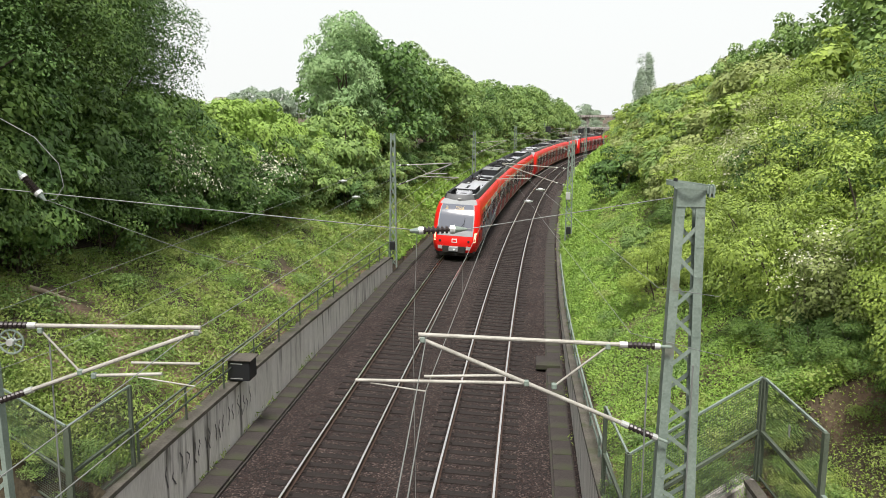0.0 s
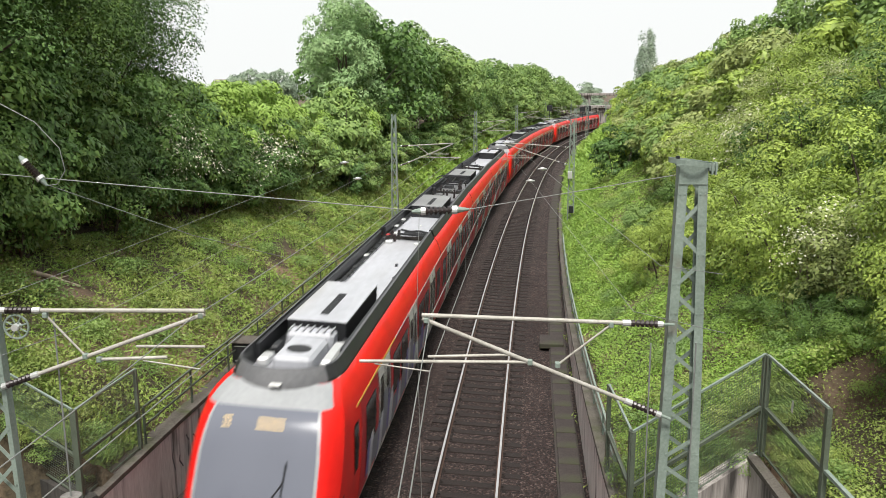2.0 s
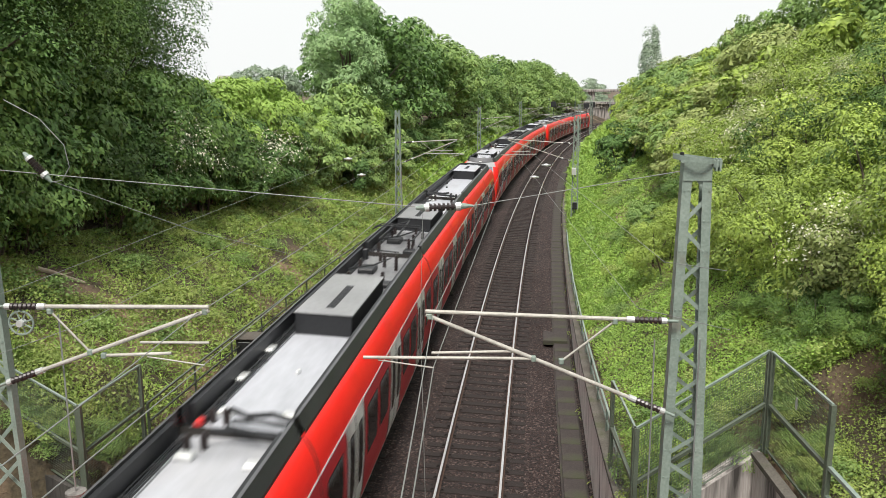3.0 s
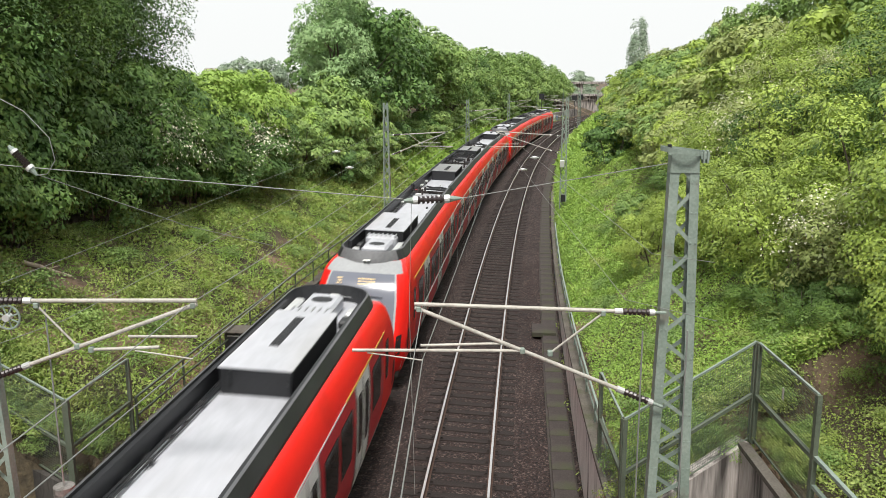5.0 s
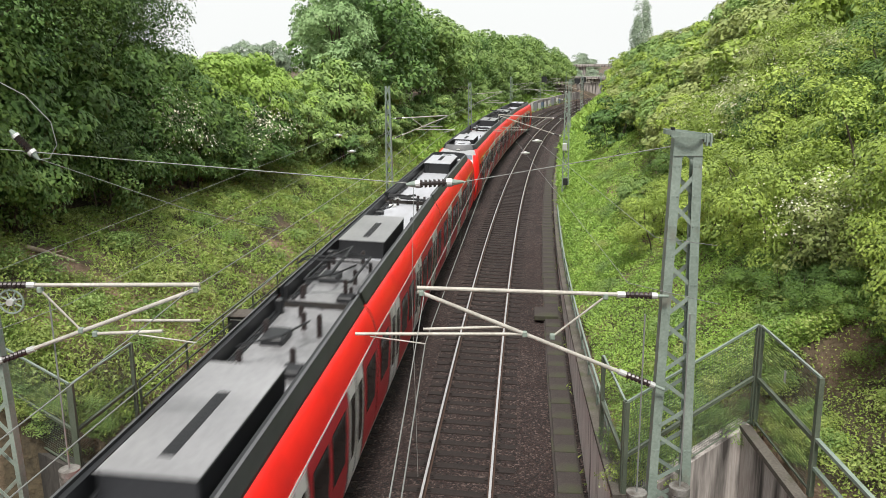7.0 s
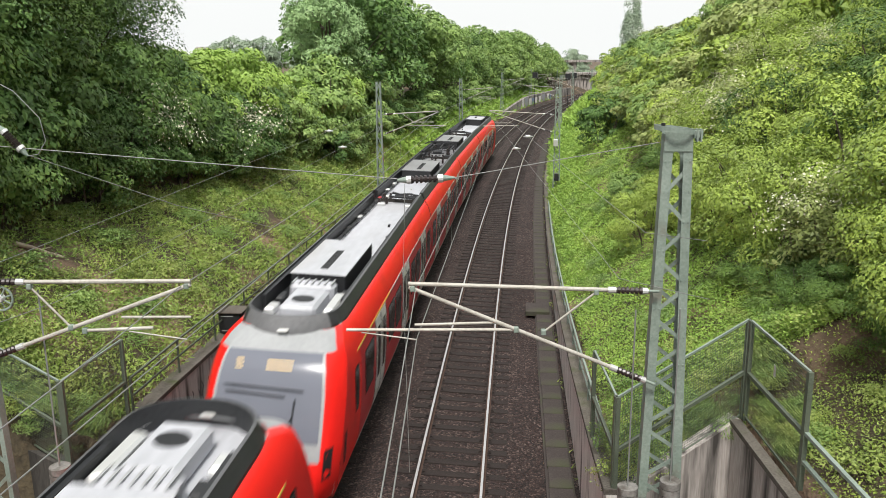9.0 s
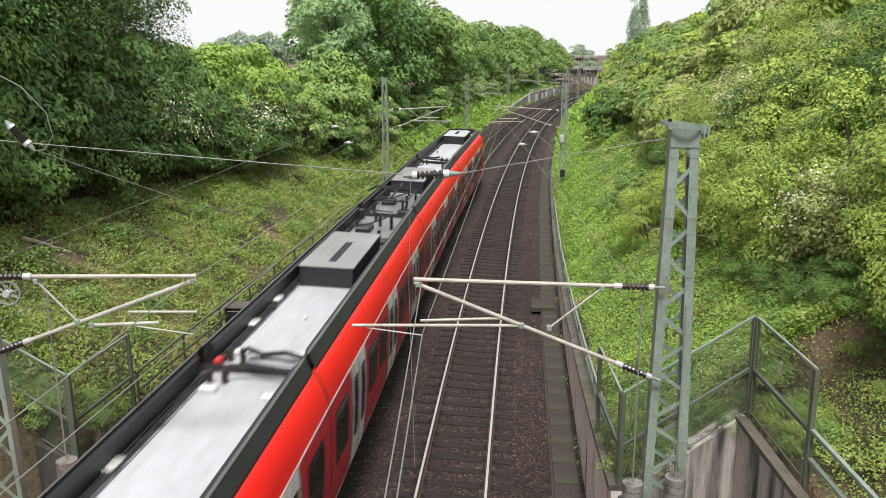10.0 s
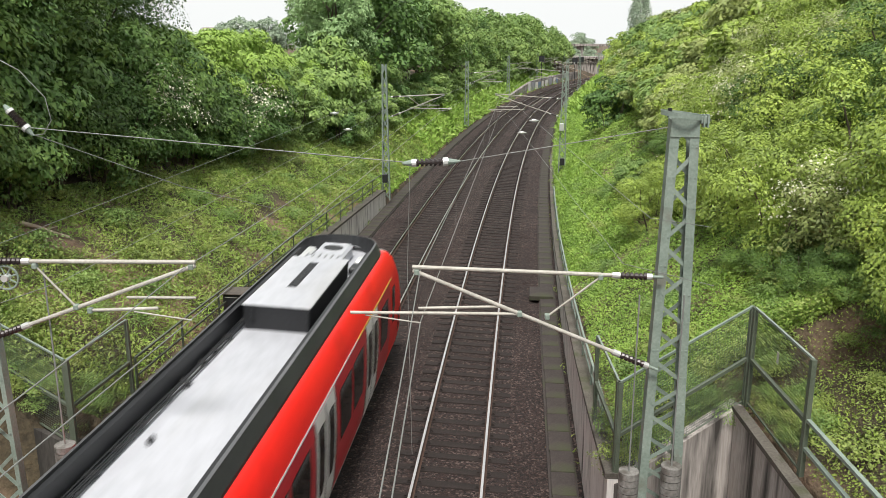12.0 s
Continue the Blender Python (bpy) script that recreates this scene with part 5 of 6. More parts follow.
dead_branch()

# ---- train: three four-car electric units ----
RED = coarse("traffic_red_paint", (0.80, 0.014, 0.011), (0.90, 0.022, 0.016), scale=0.5, fine=9, rough=0.42, bump=0.02, spots=((0.58, 0.014, 0.012), 0.6, 0.55, 0.8))
RED.node_tree.nodes["Principled BSDF"].inputs["Specular IOR Level"].default_value = 0.3
# the body red again, darkened for the shade of the upright side
SHADED_RED = coarse("shaded_side_red", (0.46, 0.012, 0.022), (0.58, 0.017, 0.027), scale=0.6, fine=10, rough=0.35, bump=0.02)
ROOF = coarse("roof_silver_grey", (0.36, 0.37, 0.40), (0.50, 0.51, 0.55), scale=0.45, fine=6, rough=0.42, bump=0.05, stretch=(1, 0.25, 1), spots=((0.30, 0.29, 0.28), 0.5, 0.52, 0.8))
ROOF_MID = coarse("roof_cover_grey", (0.17, 0.17, 0.178), (0.30, 0.30, 0.31), scale=0.5, fine=8, rough=0.28, bump=0.03)
ROOF_DARK = coarse("roof_sooty_grey", (0.10, 0.10, 0.104), (0.31, 0.31, 0.32), scale=0.9, fine=8, rough=0.3, bump=0.05)
FAIRING = coarse("fairing_dark_grey", (0.007, 0.0075, 0.009), (0.02, 0.021, 0.024), scale=0.8, fine=12, rough=0.55, bump=0.05)
COWL = coarse("cowl_grey", (0.016, 0.017, 0.019), (0.038, 0.040, 0.043), scale=0.8, fine=12, rough=0.5, bump=0.03)
FRONT_COWL = coarse("front_cowl_grey", (0.11, 0.112, 0.118), (0.19, 0.192, 0.20), scale=0.8, fine=12, rough=0.5, bump=0.03)
COWL_EDGE = coarse("cowl_pale_edge", (0.06, 0.062, 0.066), (0.12, 0.122, 0.126), scale=0.8, fine=12, rough=0.5, bump=0.03)
MASK_GREY = coarse("mask_light_grey", (0.27, 0.28, 0.29), (0.36, 0.37, 0.38), scale=0.8, fine=10, rough=0.4, bump=0.02)
PALE = coarse("pale_grey_paint", (0.60, 0.59, 0.57), (0.74, 0.73, 0.71), scale=1.0, fine=12, rough=0.4, bump=0.02, spots=((0.32, 0.30, 0.28), 1.2, 0.55, 0.8))
YELLOW = plain("yellow_line", (0.72, 0.50, 0.10), 0.5)
GLASS_DARK = plain("tinted_side_window", (0.012, 0.011, 0.010), 0.08)
GLASS_DARK.node_tree.nodes["Principled BSDF"].inputs["Specular IOR Level"].default_value = 0.06
# blue-grey base colour stands in for sky reflected by the glass
SCREEN = plain("windscreen_sky_tint", (0.15, 0.16, 0.195), 0.14)
SCREEN.node_tree.nodes["Principled BSDF"].inputs["Specular IOR Level"].default_value = 0.4
UNDER = coarse("underframe_black", (0.012, 0.011, 0.010), (0.04, 0.035, 0.03), scale=2, fine=20, rough=0.85, bump=0.2)
WHITE = plain("white_paint", (0.78, 0.78, 0.76), 0.45)
LAMP = plain("headlamp_warm", (1.0, 0.80, 0.50), 0.3, glow=0.7)
DISPLAY = plain("display_amber", (1.0, 0.72, 0.32), 0.4, glow=0.8)
RED_FITTING = plain("red_fitting", (0.5, 0.02, 0.02), 0.4)

UNIT, END_L = 68.1, 18.95
MID_L = (UNIT - 2 * END_L) / 2
LEAN = 0.047
A0, SPEED = 41.36, 19.25

# half profile of the body: height and half width
PROFILE = [(0.42, 1.33), (0.62, 1.40), (1.0, 1.465), (1.6, 1.50), (2.2, 1.505), (2.7, 1.485), (3.05, 1.44), (3.25, 1.395), (3.42, 1.335), (3.56, 1.26), (3.66, 1.18), (3.70, 1.12)]
half_w = lambda z: float(np.interp(z, [p[0] for p in PROFILE], [p[1] for p in PROFILE]))


ROOF_Z = 3.54


def nose_y(u, z):
    """How far the cab's face lies behind the coupling plane; u runs from -1 to 1 across it."""
    rake = float(np.interp(z, [0.42, 0.8, 1.3, 1.7, 2.3, 2.9, 3.3, 3.56, 3.70], [0.62, 0.45, 0.42, 0.56, 0.84, 1.14, 1.44, 1.84, 2.30]))
    return rake + 0.6 * max(0.0, (abs(u) - 0.74) / 0.26) ** 2 * (1.0 if z < 3.3 else 0.7) + 0.05 * u * u


def body_shell(root, y0, y1, cab):
    zs = [p[0] for p in PROFILE]
    for side in (-1, 1):
        bm = bmesh.new()
        rows = []
        for z in zs:
            ys = nose_y(1.0, z) if cab else y0
            rows.append([bm.verts.new((side * half_w(z), ys + (y1 - ys) * k, z)) for k in (0, 0.06, 0.12, 0.3, 0.6, 1.0)])
        for a, b in zip(rows, rows[1:]):
            for i in range(5):
                f = (a[i], a[i + 1], b[i + 1], b[i])
                bm.faces.new(f if side > 0 else f[::-1])
        part("side_wall", bm, RED, root, "bright red side wall", smooth=True)
    bm = bmesh.new()
    ya = nose_y(0.9, 3.7) if cab else y0
    xs = [-1.0, -0.5, 0, 0.5, 1.0]
    r0 = [bm.verts.new((x, ya if not cab else 2.3, ROOF_Z + (0.03 if abs(x) < 0.6 else 0))) for x in xs]
    r1 = [bm.verts.new((x, y1, ROOF_Z + (0.03 if abs(x) < 0.6 else 0))) for x in xs]
    for i in range(4):
        bm.faces.new((r0[i], r0[i + 1], r1[i + 1], r1[i]))
    part("roof_skin", bm, ROOF, root, "silver-grey roof")
    ends = [y1] if cab else [y0, y1]
    for y in ends:
        bm = bmesh.new()
        vs = [bm.verts.new((half_w(z), y, z)) for z in zs] + [bm.verts.new((-half_w(z), y, z)) for z in reversed(zs)]
        bm.faces.new(vs)
        part("end_wall", bm, UNDER, root)
    bm = bmesh.new()
    box(bm, -1.30, 1.30, (0.8 if cab else y0 + 0.1), y1 - 0.1, 0.36, 0.5)
    part("floor_pan", bm, UNDER, root)
    bm = bmesh.new()
    box(bm, -1.25, 1.25, (1.4 if cab else y0 + 1.2), y1 - 1.2, 0.18, 0.40, bevel=0.03)
    part("underframe", bm, UNDER, root, "black underfloor equipment")


def on_side(name, root, side, y0, y1, z0, z1, mat, proud, label="", trim=0.0, thick=0.006):
    """A panel that follows the curved side wall between two heights."""
    bm = bmesh.new()
    zl = sorted({z0, z1, *[z for z, _ in PROFILE if z0 < z < z1]})
    c = trim
    front, back = [], []
    for z in zl:
        x = side * (half_w(z) + proud)
        cut = c if z in (z0, z1) else 0.0
        front.append(bm.verts.new((x, y0 + cut, z)))
        back.append(bm.verts.new((x, y1 - cut, z)))
    for i in range(len(zl) - 1):
        f = (front[i], back[i], back[i + 1], front[i + 1])
        bm.faces.new(f if side > 0 else f[::-1])
    geo = bmesh.ops.extrude_face_region(bm, geom=bm.faces[:])
    for v in [g for g in geo["geom"] if isinstance(g, bmesh.types.BMVert)]:
        v.co.x -= side * thick
    bmesh.ops.recalc_face_normals(bm, faces=bm.faces)
    return part(name, bm, mat, root, label)


def add_side(root, doors, windows, ya, yb, yellow=False):
    for side in (-1, 1):
        on_side("sill_stripe", root, side, ya, yb, 0.50, 0.66, PALE, 0.006, "pale stripe along the sill")
        on_side("lower_panel", root, side, ya, yb, 0.66, 2.98, SHADED_RED, 0.004, "red lower side, darkened for its shade")
        for y in windows:
            on_side("window", root, side, y - 0.58, y + 0.58, 1.62, 2.72, GLASS_DARK, 0.016, "dark tinted window", trim=0.06)
        for y in doors:
            d = on_side("door", root, side, y - 0.82, y + 0.82, 0.64, 2.98, PALE, 0.012, "pale grey double door")
            for k in (-1, 1):
                on_side("door_window", d, side, y + k * 0.40 - 0.22, y + k * 0.40 + 0.22, 1.35, 2.72, GLASS_DARK, 0.02, "narrow dark door window", trim=0.08)
                on_side("door_edge", d, side, y + k * 0.80 - 0.03, y + k * 0.80 + 0.03, 0.66, 2.96, BLACK, 0.017)
            on_side("door_edge", d, side, y - 0.02, y + 0.02, 0.66, 2.96, BLACK, 0.017)
        if yellow:
            on_side("gutter_line", root, side, ya - 0.3, ya + 4.5, 3.00, 3.05, YELLOW, 0.012, "thin yellow line under the roof edge")
        on_side("gutter_line", root, side, ya + (4.52 if yellow else 0), yb, 3.00, 3.045, PALE, 0.012, "thin pale line under the roof edge")


def fairing(root, ya, yb, cab):
    """Dark cowls along both roof edges; round the front on a cab car."""
    path = []
    if cab:
        yc = ya + 1.05
        for i in range(17):
            t = math.pi * i / 16
            path.append((1.0 * math.cos(t), yc - 1.05 * math.sin(t) ** 0.8))
        path = [(1.0, yb)] + [(1.0, yc + 3)] + path + [(-1.0, yc + 3), (-1.0, yb)]
        runs = [path]
    else:
        runs = [[(1.0, yb), (1.0, ya)], [(-1.0, ya), (-1.0, yb)]]
    for run in runs:
        bm = bmesh.new()
        rows = []
        for i, (x, y) in enumerate(run):
            a = Vector(run[max(i - 1, 0)]); b = Vector(run[min(i + 1, len(run) - 1)])
            d = (b - a).normalized()
            n = Vector((d.y, -d.x))
            if n.dot(Vector((x, y - (ya + 4 if cab else y)))) < 0:
                n = -n
            rows.append([bm.verts.new((x + n.x * o, y + n.y * o, z)) for o, z in ((0.16, 3.62), (0.15, 3.74), (0.03, 3.99), (-0.02, 4.0), (-0.05, 3.50))])
        for a, b in zip(rows, rows[1:]):
            for i in range(4):
                bm.faces.new((a[i], a[i + 1], b[i + 1], b[i]))
        bmesh.ops.recalc_face_normals(bm, faces=bm.faces)
        edge = [(r[2].co.copy(), r[3].co.copy()) for r in rows]
        front_rows = [[r[k].co + Vector((0, -0.008, 0.004)) for k in (0, 1, 2)] for r in rows[5:-5]]
        part("roof_fairing", bm, COWL, root, "dark grey roof edge cowl")
        if cab:
            # the lighter grey plate round the front of the cowl
            bm = bmesh.new()
            grid = [[bm.verts.new(p) for p in m] for m in front_rows]
            for a, b in zip(grid, grid[1:]):
                for i in range(2):
                    bm.faces.new((a[i], a[i + 1], b[i + 1], b[i]))
            bmesh.ops.recalc_face_normals(bm, faces=bm.faces)
            part("front_cowl", bm, FRONT_COWL, root, "grey plate round the front of the cowl", smooth=True)
        # thin strip along the cowl's top, paler than its sides
        bm = bmesh.new()
        rr = [[bm.verts.new(p + Vector((0, 0, 0.004))), bm.verts.new(q + Vector((0, 0, 0.004)))] for p, q in edge]
        for a, b in zip(rr, rr[1:]):
            bm.faces.new((a[0], a[1], b[1], b[0]))
        bmesh.ops.recalc_face_normals(bm, faces=bm.faces)
        part("cowl_edge", bm, COWL_EDGE, root, "thin paler cowl edge")
    # black cable trays with clamps inside both cowls
    rng = np.random.default_rng(31)
    y_from = ya + (1.6 if cab else 0.3)
    for side in (-1, 1):
        bm = bmesh.new()
        box(bm, side * 0.93 - 0.045, side * 0.93 + 0.045, y_from, yb - 0.3, 3.53, 3.95)
        part("cable_tray", bm, BLACK, root, "black cable tray inside the cowl")
        for k in range(4):
            bm = bmesh.new()
            pts = [Vector((side * (0.86 - 0.045 * k + rng.uniform(-.012, .012)), y, 3.60 + rng.uniform(0, 0.05))) for y in steps(y_from, yb - 0.3, 1.3)]
            rings = [[bm.verts.new(p + Vector((0.017 * math.cos(a * 1.047), 0, 0.017 * math.sin(a * 1.047)))) for a in range(6)] for p in pts]
            for p, q in zip(rings, rings[1:]):
                for a in range(6):
                    bm.faces.new((p[a], p[(a + 1) % 6], q[(a + 1) % 6], q[a]))
            part("roof_cable", bm, BLACK, root, "black roof cable", smooth=True)
        bm = bmesh.new()
        for y in steps(y_from + 0.3, yb - 0.6, 0.8):
            y += rng.uniform(-.15, .15)
            w = rng.uniform(0.1, 0.2)
            box(bm, side * 0.80 - w / 2, side * 0.80 + w / 2, y - 0.03, y + 0.03, 3.56, 3.66, bevel=0.01)
        tagged(part("cable_clamp", bm, BLACK, root), kind="stuff")


def air_con(root, y0, y1, slot=True, top=None):
    bm = bmesh.new()
    box(bm, -0.70, 0.70, y0, y1, 3.55, 4.09, bevel=0.03)
    a = part("air_conditioner", bm, FAIRING, root, "roof air conditioner with dark sides")
    bm = bmesh.new()
    box(bm, -0.71, 0.71, y0 - 0.02, y1 + 0.02, 4.09, 4.125, bevel=0.012)
    part("cover", bm, top or ROOF, a, "silver-grey top cover")
    if slot:
        bm = bmesh.new()
        box(bm, -0.06, 0.14, y0 + 0.5, y1 - 1.3, 4.125, 4.135)
        part("grille", bm, FAIRING, a, "long slotted grille")
        for k in range(14):
            y = y0 + 0.6 + k * (y1 - y0 - 2.0) / 13
            bm = bmesh.new()
            box(bm, -0.04, 0.12, y - 0.03, y + 0.03, 4.134, 4.142)
            part("slat", bm, BLACK, a)
    for x in (-0.66, 0.5):
        bm = bmesh.new()
        rod(bm, (x, y1 + 0.03, 3.8), (x, y1 + 0.03, 4.02), 0.05, 0.03, 8)
        part("pipe_elbow", bm, BLACK, a)


def lump(root, name, x, y, w, l, h, mat, z=3.56):
    bm = bmesh.new()
    box(bm, x - w / 2, x + w / 2, y - l / 2, y + l / 2, z, z + h, bevel=min(w, l, h) * 0.18)
    return part(name, bm, mat, root)


def post_insulator(root, x, y, h, r=0.07, z=3.56):
    bm = bmesh.new()
    n = 5
    for i in range(n):
        rod(bm, (x, y, z + h * i / n), (x, y, z + h * (i + 0.6) / n), r, r * 0.8, 9)
        rod(bm, (x, y, z + h * (i + 0.5) / n), (x, y, z + h * (i + 1) / n), r * 0.6, None, 8)
    return part("post_insulator", bm, INSUL, root, "dark ribbed roof insulator")


def hose(root, pts, r=0.035, mat=None):
    bm = bmesh.new()
    for a, b in zip(pts, pts[1:]):
        rod(bm, a, b, r, None, 7)
    return part("roof_cable", bm, mat or BLACK, root, "black roof cable")


def seam_gear(root, y, d):
    """Cables and fittings where two cars meet; d points into this car."""
    hose(root, [(0.92, y + d * 0.35, 3.8), (0.5, y + d * 0.42, 3.86), (0.1, y + d * 0.3, 3.84), (-0.25, y + d * 0.45, 3.88)], 0.05)
    hose(root, [(0.9, y + d * 0.2, 3.78), (0.4, y + d * 0.22, 3.8), (-0.1, y + d * 0.12, 3.82)], 0.035)
    post_insulator(root, -0.35, y + d * 0.5, 0.3)
    post_insulator(root, -0.62, y + d * 0.55, 0.26)
    lump(root, "roof_clamp", -0.5, y + d * 0.9, 0.3, 0.2, 0.12, GREY_CAP)
    lump(root, "roof_clamp", 0.62, y + d * 1.0, 0.24, 0.22, 0.1, GREY_CAP)
    lump(root, "roof_valve", -0.78, y + d * 0.35, 0.14, 0.2, 0.14, RED_FITTING if d > 0 else BLACK)


def bogie(root, y):
    for side in (-1, 1):
        bm = bmesh.new()
        box(bm, side * 1.0 - 0.08, side * 1.0 + 0.08, y - 1.5, y + 1.5, 0.42, 0.62, bevel=0.03)
        part("bogie_frame", bm, UNDER, root)
        for k in (-1, 1):
            bm = bmesh.new()
            rod(bm, (side * 0.69, y + k * 1.1, 0.42), (side * 0.82, y + k * 1.1, 0.42), 0.42, None, 20)
            part("wheel", bm, RAIL_STEEL, root)


def cab_front(root):
    """The raked face with its glass, mask, lamps and coupler."""
    zs = [0.42, 0.62, 0.8, 1.0, 1.25, 1.5, 1.62, 1.85, 2.1, 2.4, 2.7, 2.95, 3.1, 3.28, 3.42, 3.56, 3.64, 3.70]
    us = [-1, -0.97, -0.92, -0.86, -0.78, -0.74, -0.55, -0.3, 0, 0.3, 0.55, 0.74, 0.78, 0.86, 0.92, 0.97, 1]

    def patch(name, z0, z1, u0, u1, mat, proud, label, smooth=True):
        zz = [z for z in zs if z0 <= z <= z1]
        uu = [u for u in us if u0 <= u <= u1]
        bm = bmesh.new()
        g = [[bm.verts.new((u * half_w(z), nose_y(u, z) - proud, z)) for u in uu] for z in zz]
        for a, b in zip(g, g[1:]):
            for i in range(len(uu) - 1):
                bm.faces.new((a[i], a[i + 1], b[i + 1], b[i]))
        return part(name, bm, mat, root, label, smooth)

    patch("front_panel", 0.42, 3.70, -1, 1, RED, 0.0, "bright red cab front")
    patch("bumper_opening", 0.42, 0.8, -0.55, 0.55, UNDER, 0.012, "black opening in the bumper")
    patch("front_mask", 1.5, 3.56, -0.78, 0.78, MASK_GREY, 0.012, "grey mask round the windscreen")
    patch("roof_brow", 3.42, 3.70, -0.92, 0.92, MASK_GREY, 0.018, "pale grey brow above the windscreen")
    w = patch("windscreen", 1.85, 3.42, -0.74, 0.74, SCREEN, 0.026, "large windscreen with the sky's reflection in its colour")
    # display with two unreadable amber lines
    for x0, x1 in ((-0.78, -0.62), (-0.12, 0.42)):
        for z in (3.14, 3.21, 3.28):
            bm = bmesh.new()
            y = nose_y(0, z) - 0.034
            box(bm, x0, x1, y - 0.004, y + 0.004, z - 0.009, z + 0.009)
            part("display_bar", bm, DISPLAY, w, "amber display line")
    # wiper
    bm = bmesh.new()
    rod(bm, (0.12, nose_y(0.1, 1.75) - 0.06, 1.72), (0.52, nose_y(0.4, 2.35) - 0.06, 2.28), 0.018, None, 6)
    part("wiper_arm", bm, BLACK, w)
    bm = bmesh.new()
    rod(bm, (0.52, nose_y(0.4, 2.0) - 0.06, 1.95), (0.56, nose_y(0.4, 2.6) - 0.06, 2.66), 0.014, None, 6)
    part("wiper_blade", bm, BLACK, w)
    bm = bmesh.new()
    box(bm, -0.75, -0.35, nose_y(-0.4, 1.68) - 0.035, nose_y(-0.4, 1.68) - 0.01, 1.64, 1.70)
    part("lettering_bar", bm, WHITE, root, "pale bar of small lettering")
    for side in (-1, 1):
        bm = bmesh.new()
        for za, zb in ((1.12, 1.4), (1.4, 1.72)):
            a = [bm.verts.new((side * half_w(z) * u, nose_y(u, z) - 0.02, z)) for u, z in ((0.83, za), (0.92, za), (0.92, zb), (0.83, zb))]
            bm.faces.new(a if side > 0 else a[::-1])
        part("headlamp", bm, LAMP, root, "tall narrow lit headlamp")
        bm = bmesh.new()
        box(bm, side * 0.92 - 0.07, side * 0.92 + 0.07, nose_y(0.65, 1.2) - 0.03, nose_y(0.65, 1.2) + 0.05, 1.1, 1.24, bevel=0.02)
        part("tail_lamp", bm, FAIRING, root, "small round lamp housing")
        bm = bmesh.new()
        vs = [bm.verts.new((side * half_w(z) * u, nose_y(u, z) - 0.02, z)) for z in (0.62, 0.86) for u in (0.54, 0.74, 0.97)]
        for q in ((0, 1, 4, 3), (1, 2, 5, 4)):
            bm.faces.new([vs[i] for i in (q if side > 0 else q[::-1])])
        part("bumper_corner", bm, WHITE, root, "white bumper corner")
    # emblem: a plain white plate with a red bar
    y = nose_y(0, 1.2) - 0.012
    bm = bmesh.new()
    box(bm, -0.17, 0.17, y - 0.01, y + 0.02, 1.07, 1.33, bevel=0.01)
    e = part("emblem_plate", bm, WHITE, root, "white square emblem plate")
    bm = bmesh.new()
    box(bm, -0.12, 0.12, y - 0.016, y - 0.008, 1.13, 1.27)
    part("emblem_bar", bm, RED, e)
    # coupler pocket and coupler
    bm = bmesh.new()
    box(bm, -0.72, 0.72, 0.38, 1.2, 0.40, 0.84, bevel=0.03)
    part("coupler_pocket", bm, UNDER, root, "black coupler opening")
    bm = bmesh.new()
    box(bm, -0.3, 0.3, 0.02, 0.36, 0.55, 0.86, bevel=0.04)
    box(bm, -0.12, 0.12, 0.3, 0.8, 0.58, 0.78)
    c = part("coupler", bm, MASK_GREY, root, "grey automatic coupler")
    bm = bmesh.new()
    rod(bm, (0.05, 0.02, 0.68), (0.05, -0.06, 0.68), 0.07, 0.04, 10)
    part("coupler_cone", bm, WHITE, c)
    bm = bmesh.new()
    rod(bm, (0.1, 0.12, 0.55), (0.22, 0.1, 0.28), 0.03, None, 7)
    part("coupler_hose", bm, BLACK, c)
    bm = bmesh.new()
    n = 12
    for zz in ((0.16, 0.44),):
        lo, hi = [], []
        for i in range(n + 1):
            u = -1 + 2 * i / n
            y = nose_y(u, 0.5) + 0.02
            lo.append(bm.verts.new((u * 1.26, y + 0.1, zz[0])))
            hi.append(bm.verts.new((u * 1.34, y, zz[1])))
        for i in range(n):
            bm.faces.new((lo[i], lo[i + 1], hi[i + 1], hi[i]))
    part("snow_plough", bm, UNDER, root, "black skirt below the bumper")
    for side in (-1, 1):
        on_side("cab_side_window", root, side, 2.55, 3.0, 1.7, 2.75, GLASS_DARK, 0.016, "small cab side window", trim=0.08)
        on_side("cab_steps", root, side, 1.42, 1.62, 1.05, 1.75, BLACK, 0.016, "dark recessed cab steps", trim=0.03)
    # roof front: hatch, plate and equipment inside the cowl
    bm = bmesh.new()
    vs = [bm.verts.new((x, nose_y(x / 1.12, 3.70) - 0.01, 3.70)) for x in (-1.12, -0.7, 0, 0.7, 1.12)] + [bm.verts.new((x, 3.6, 3.70)) for x in (1.12, 0.7, 0, -0.7, -1.12)]
    front = [bm.verts.new((v.co.x, min(3.6, 2.2 + 1.2 * abs(v.co.x / 1.12) ** 4), 3.705)) for v in vs[:5]]
    for i in range(4):
        bm.faces.new((vs[i], vs[i + 1], front[i + 1], front[i]))
    bmesh.ops.delete(bm, geom=[v for v in bm.verts if not v.link_faces], context="VERTS")
    part("brow_roof", bm, MASK_GREY, root, "pale grey roof before the cowl")
    bm = bmesh.new()
    box(bm, -0.09, 0.13, 1.95, 2.3, 3.715, 3.75, bevel=0.01, m=None)
    part("roof_plate", bm, WHITE, root, "white roof plate")
    bm = bmesh.new()
    box(bm, -0.1, 0.14, 2.14, 2.2, 3.78, 3.93, bevel=0.01)
    part("horn_grille", bm, BLACK, root, "small dark grille in the cowl")


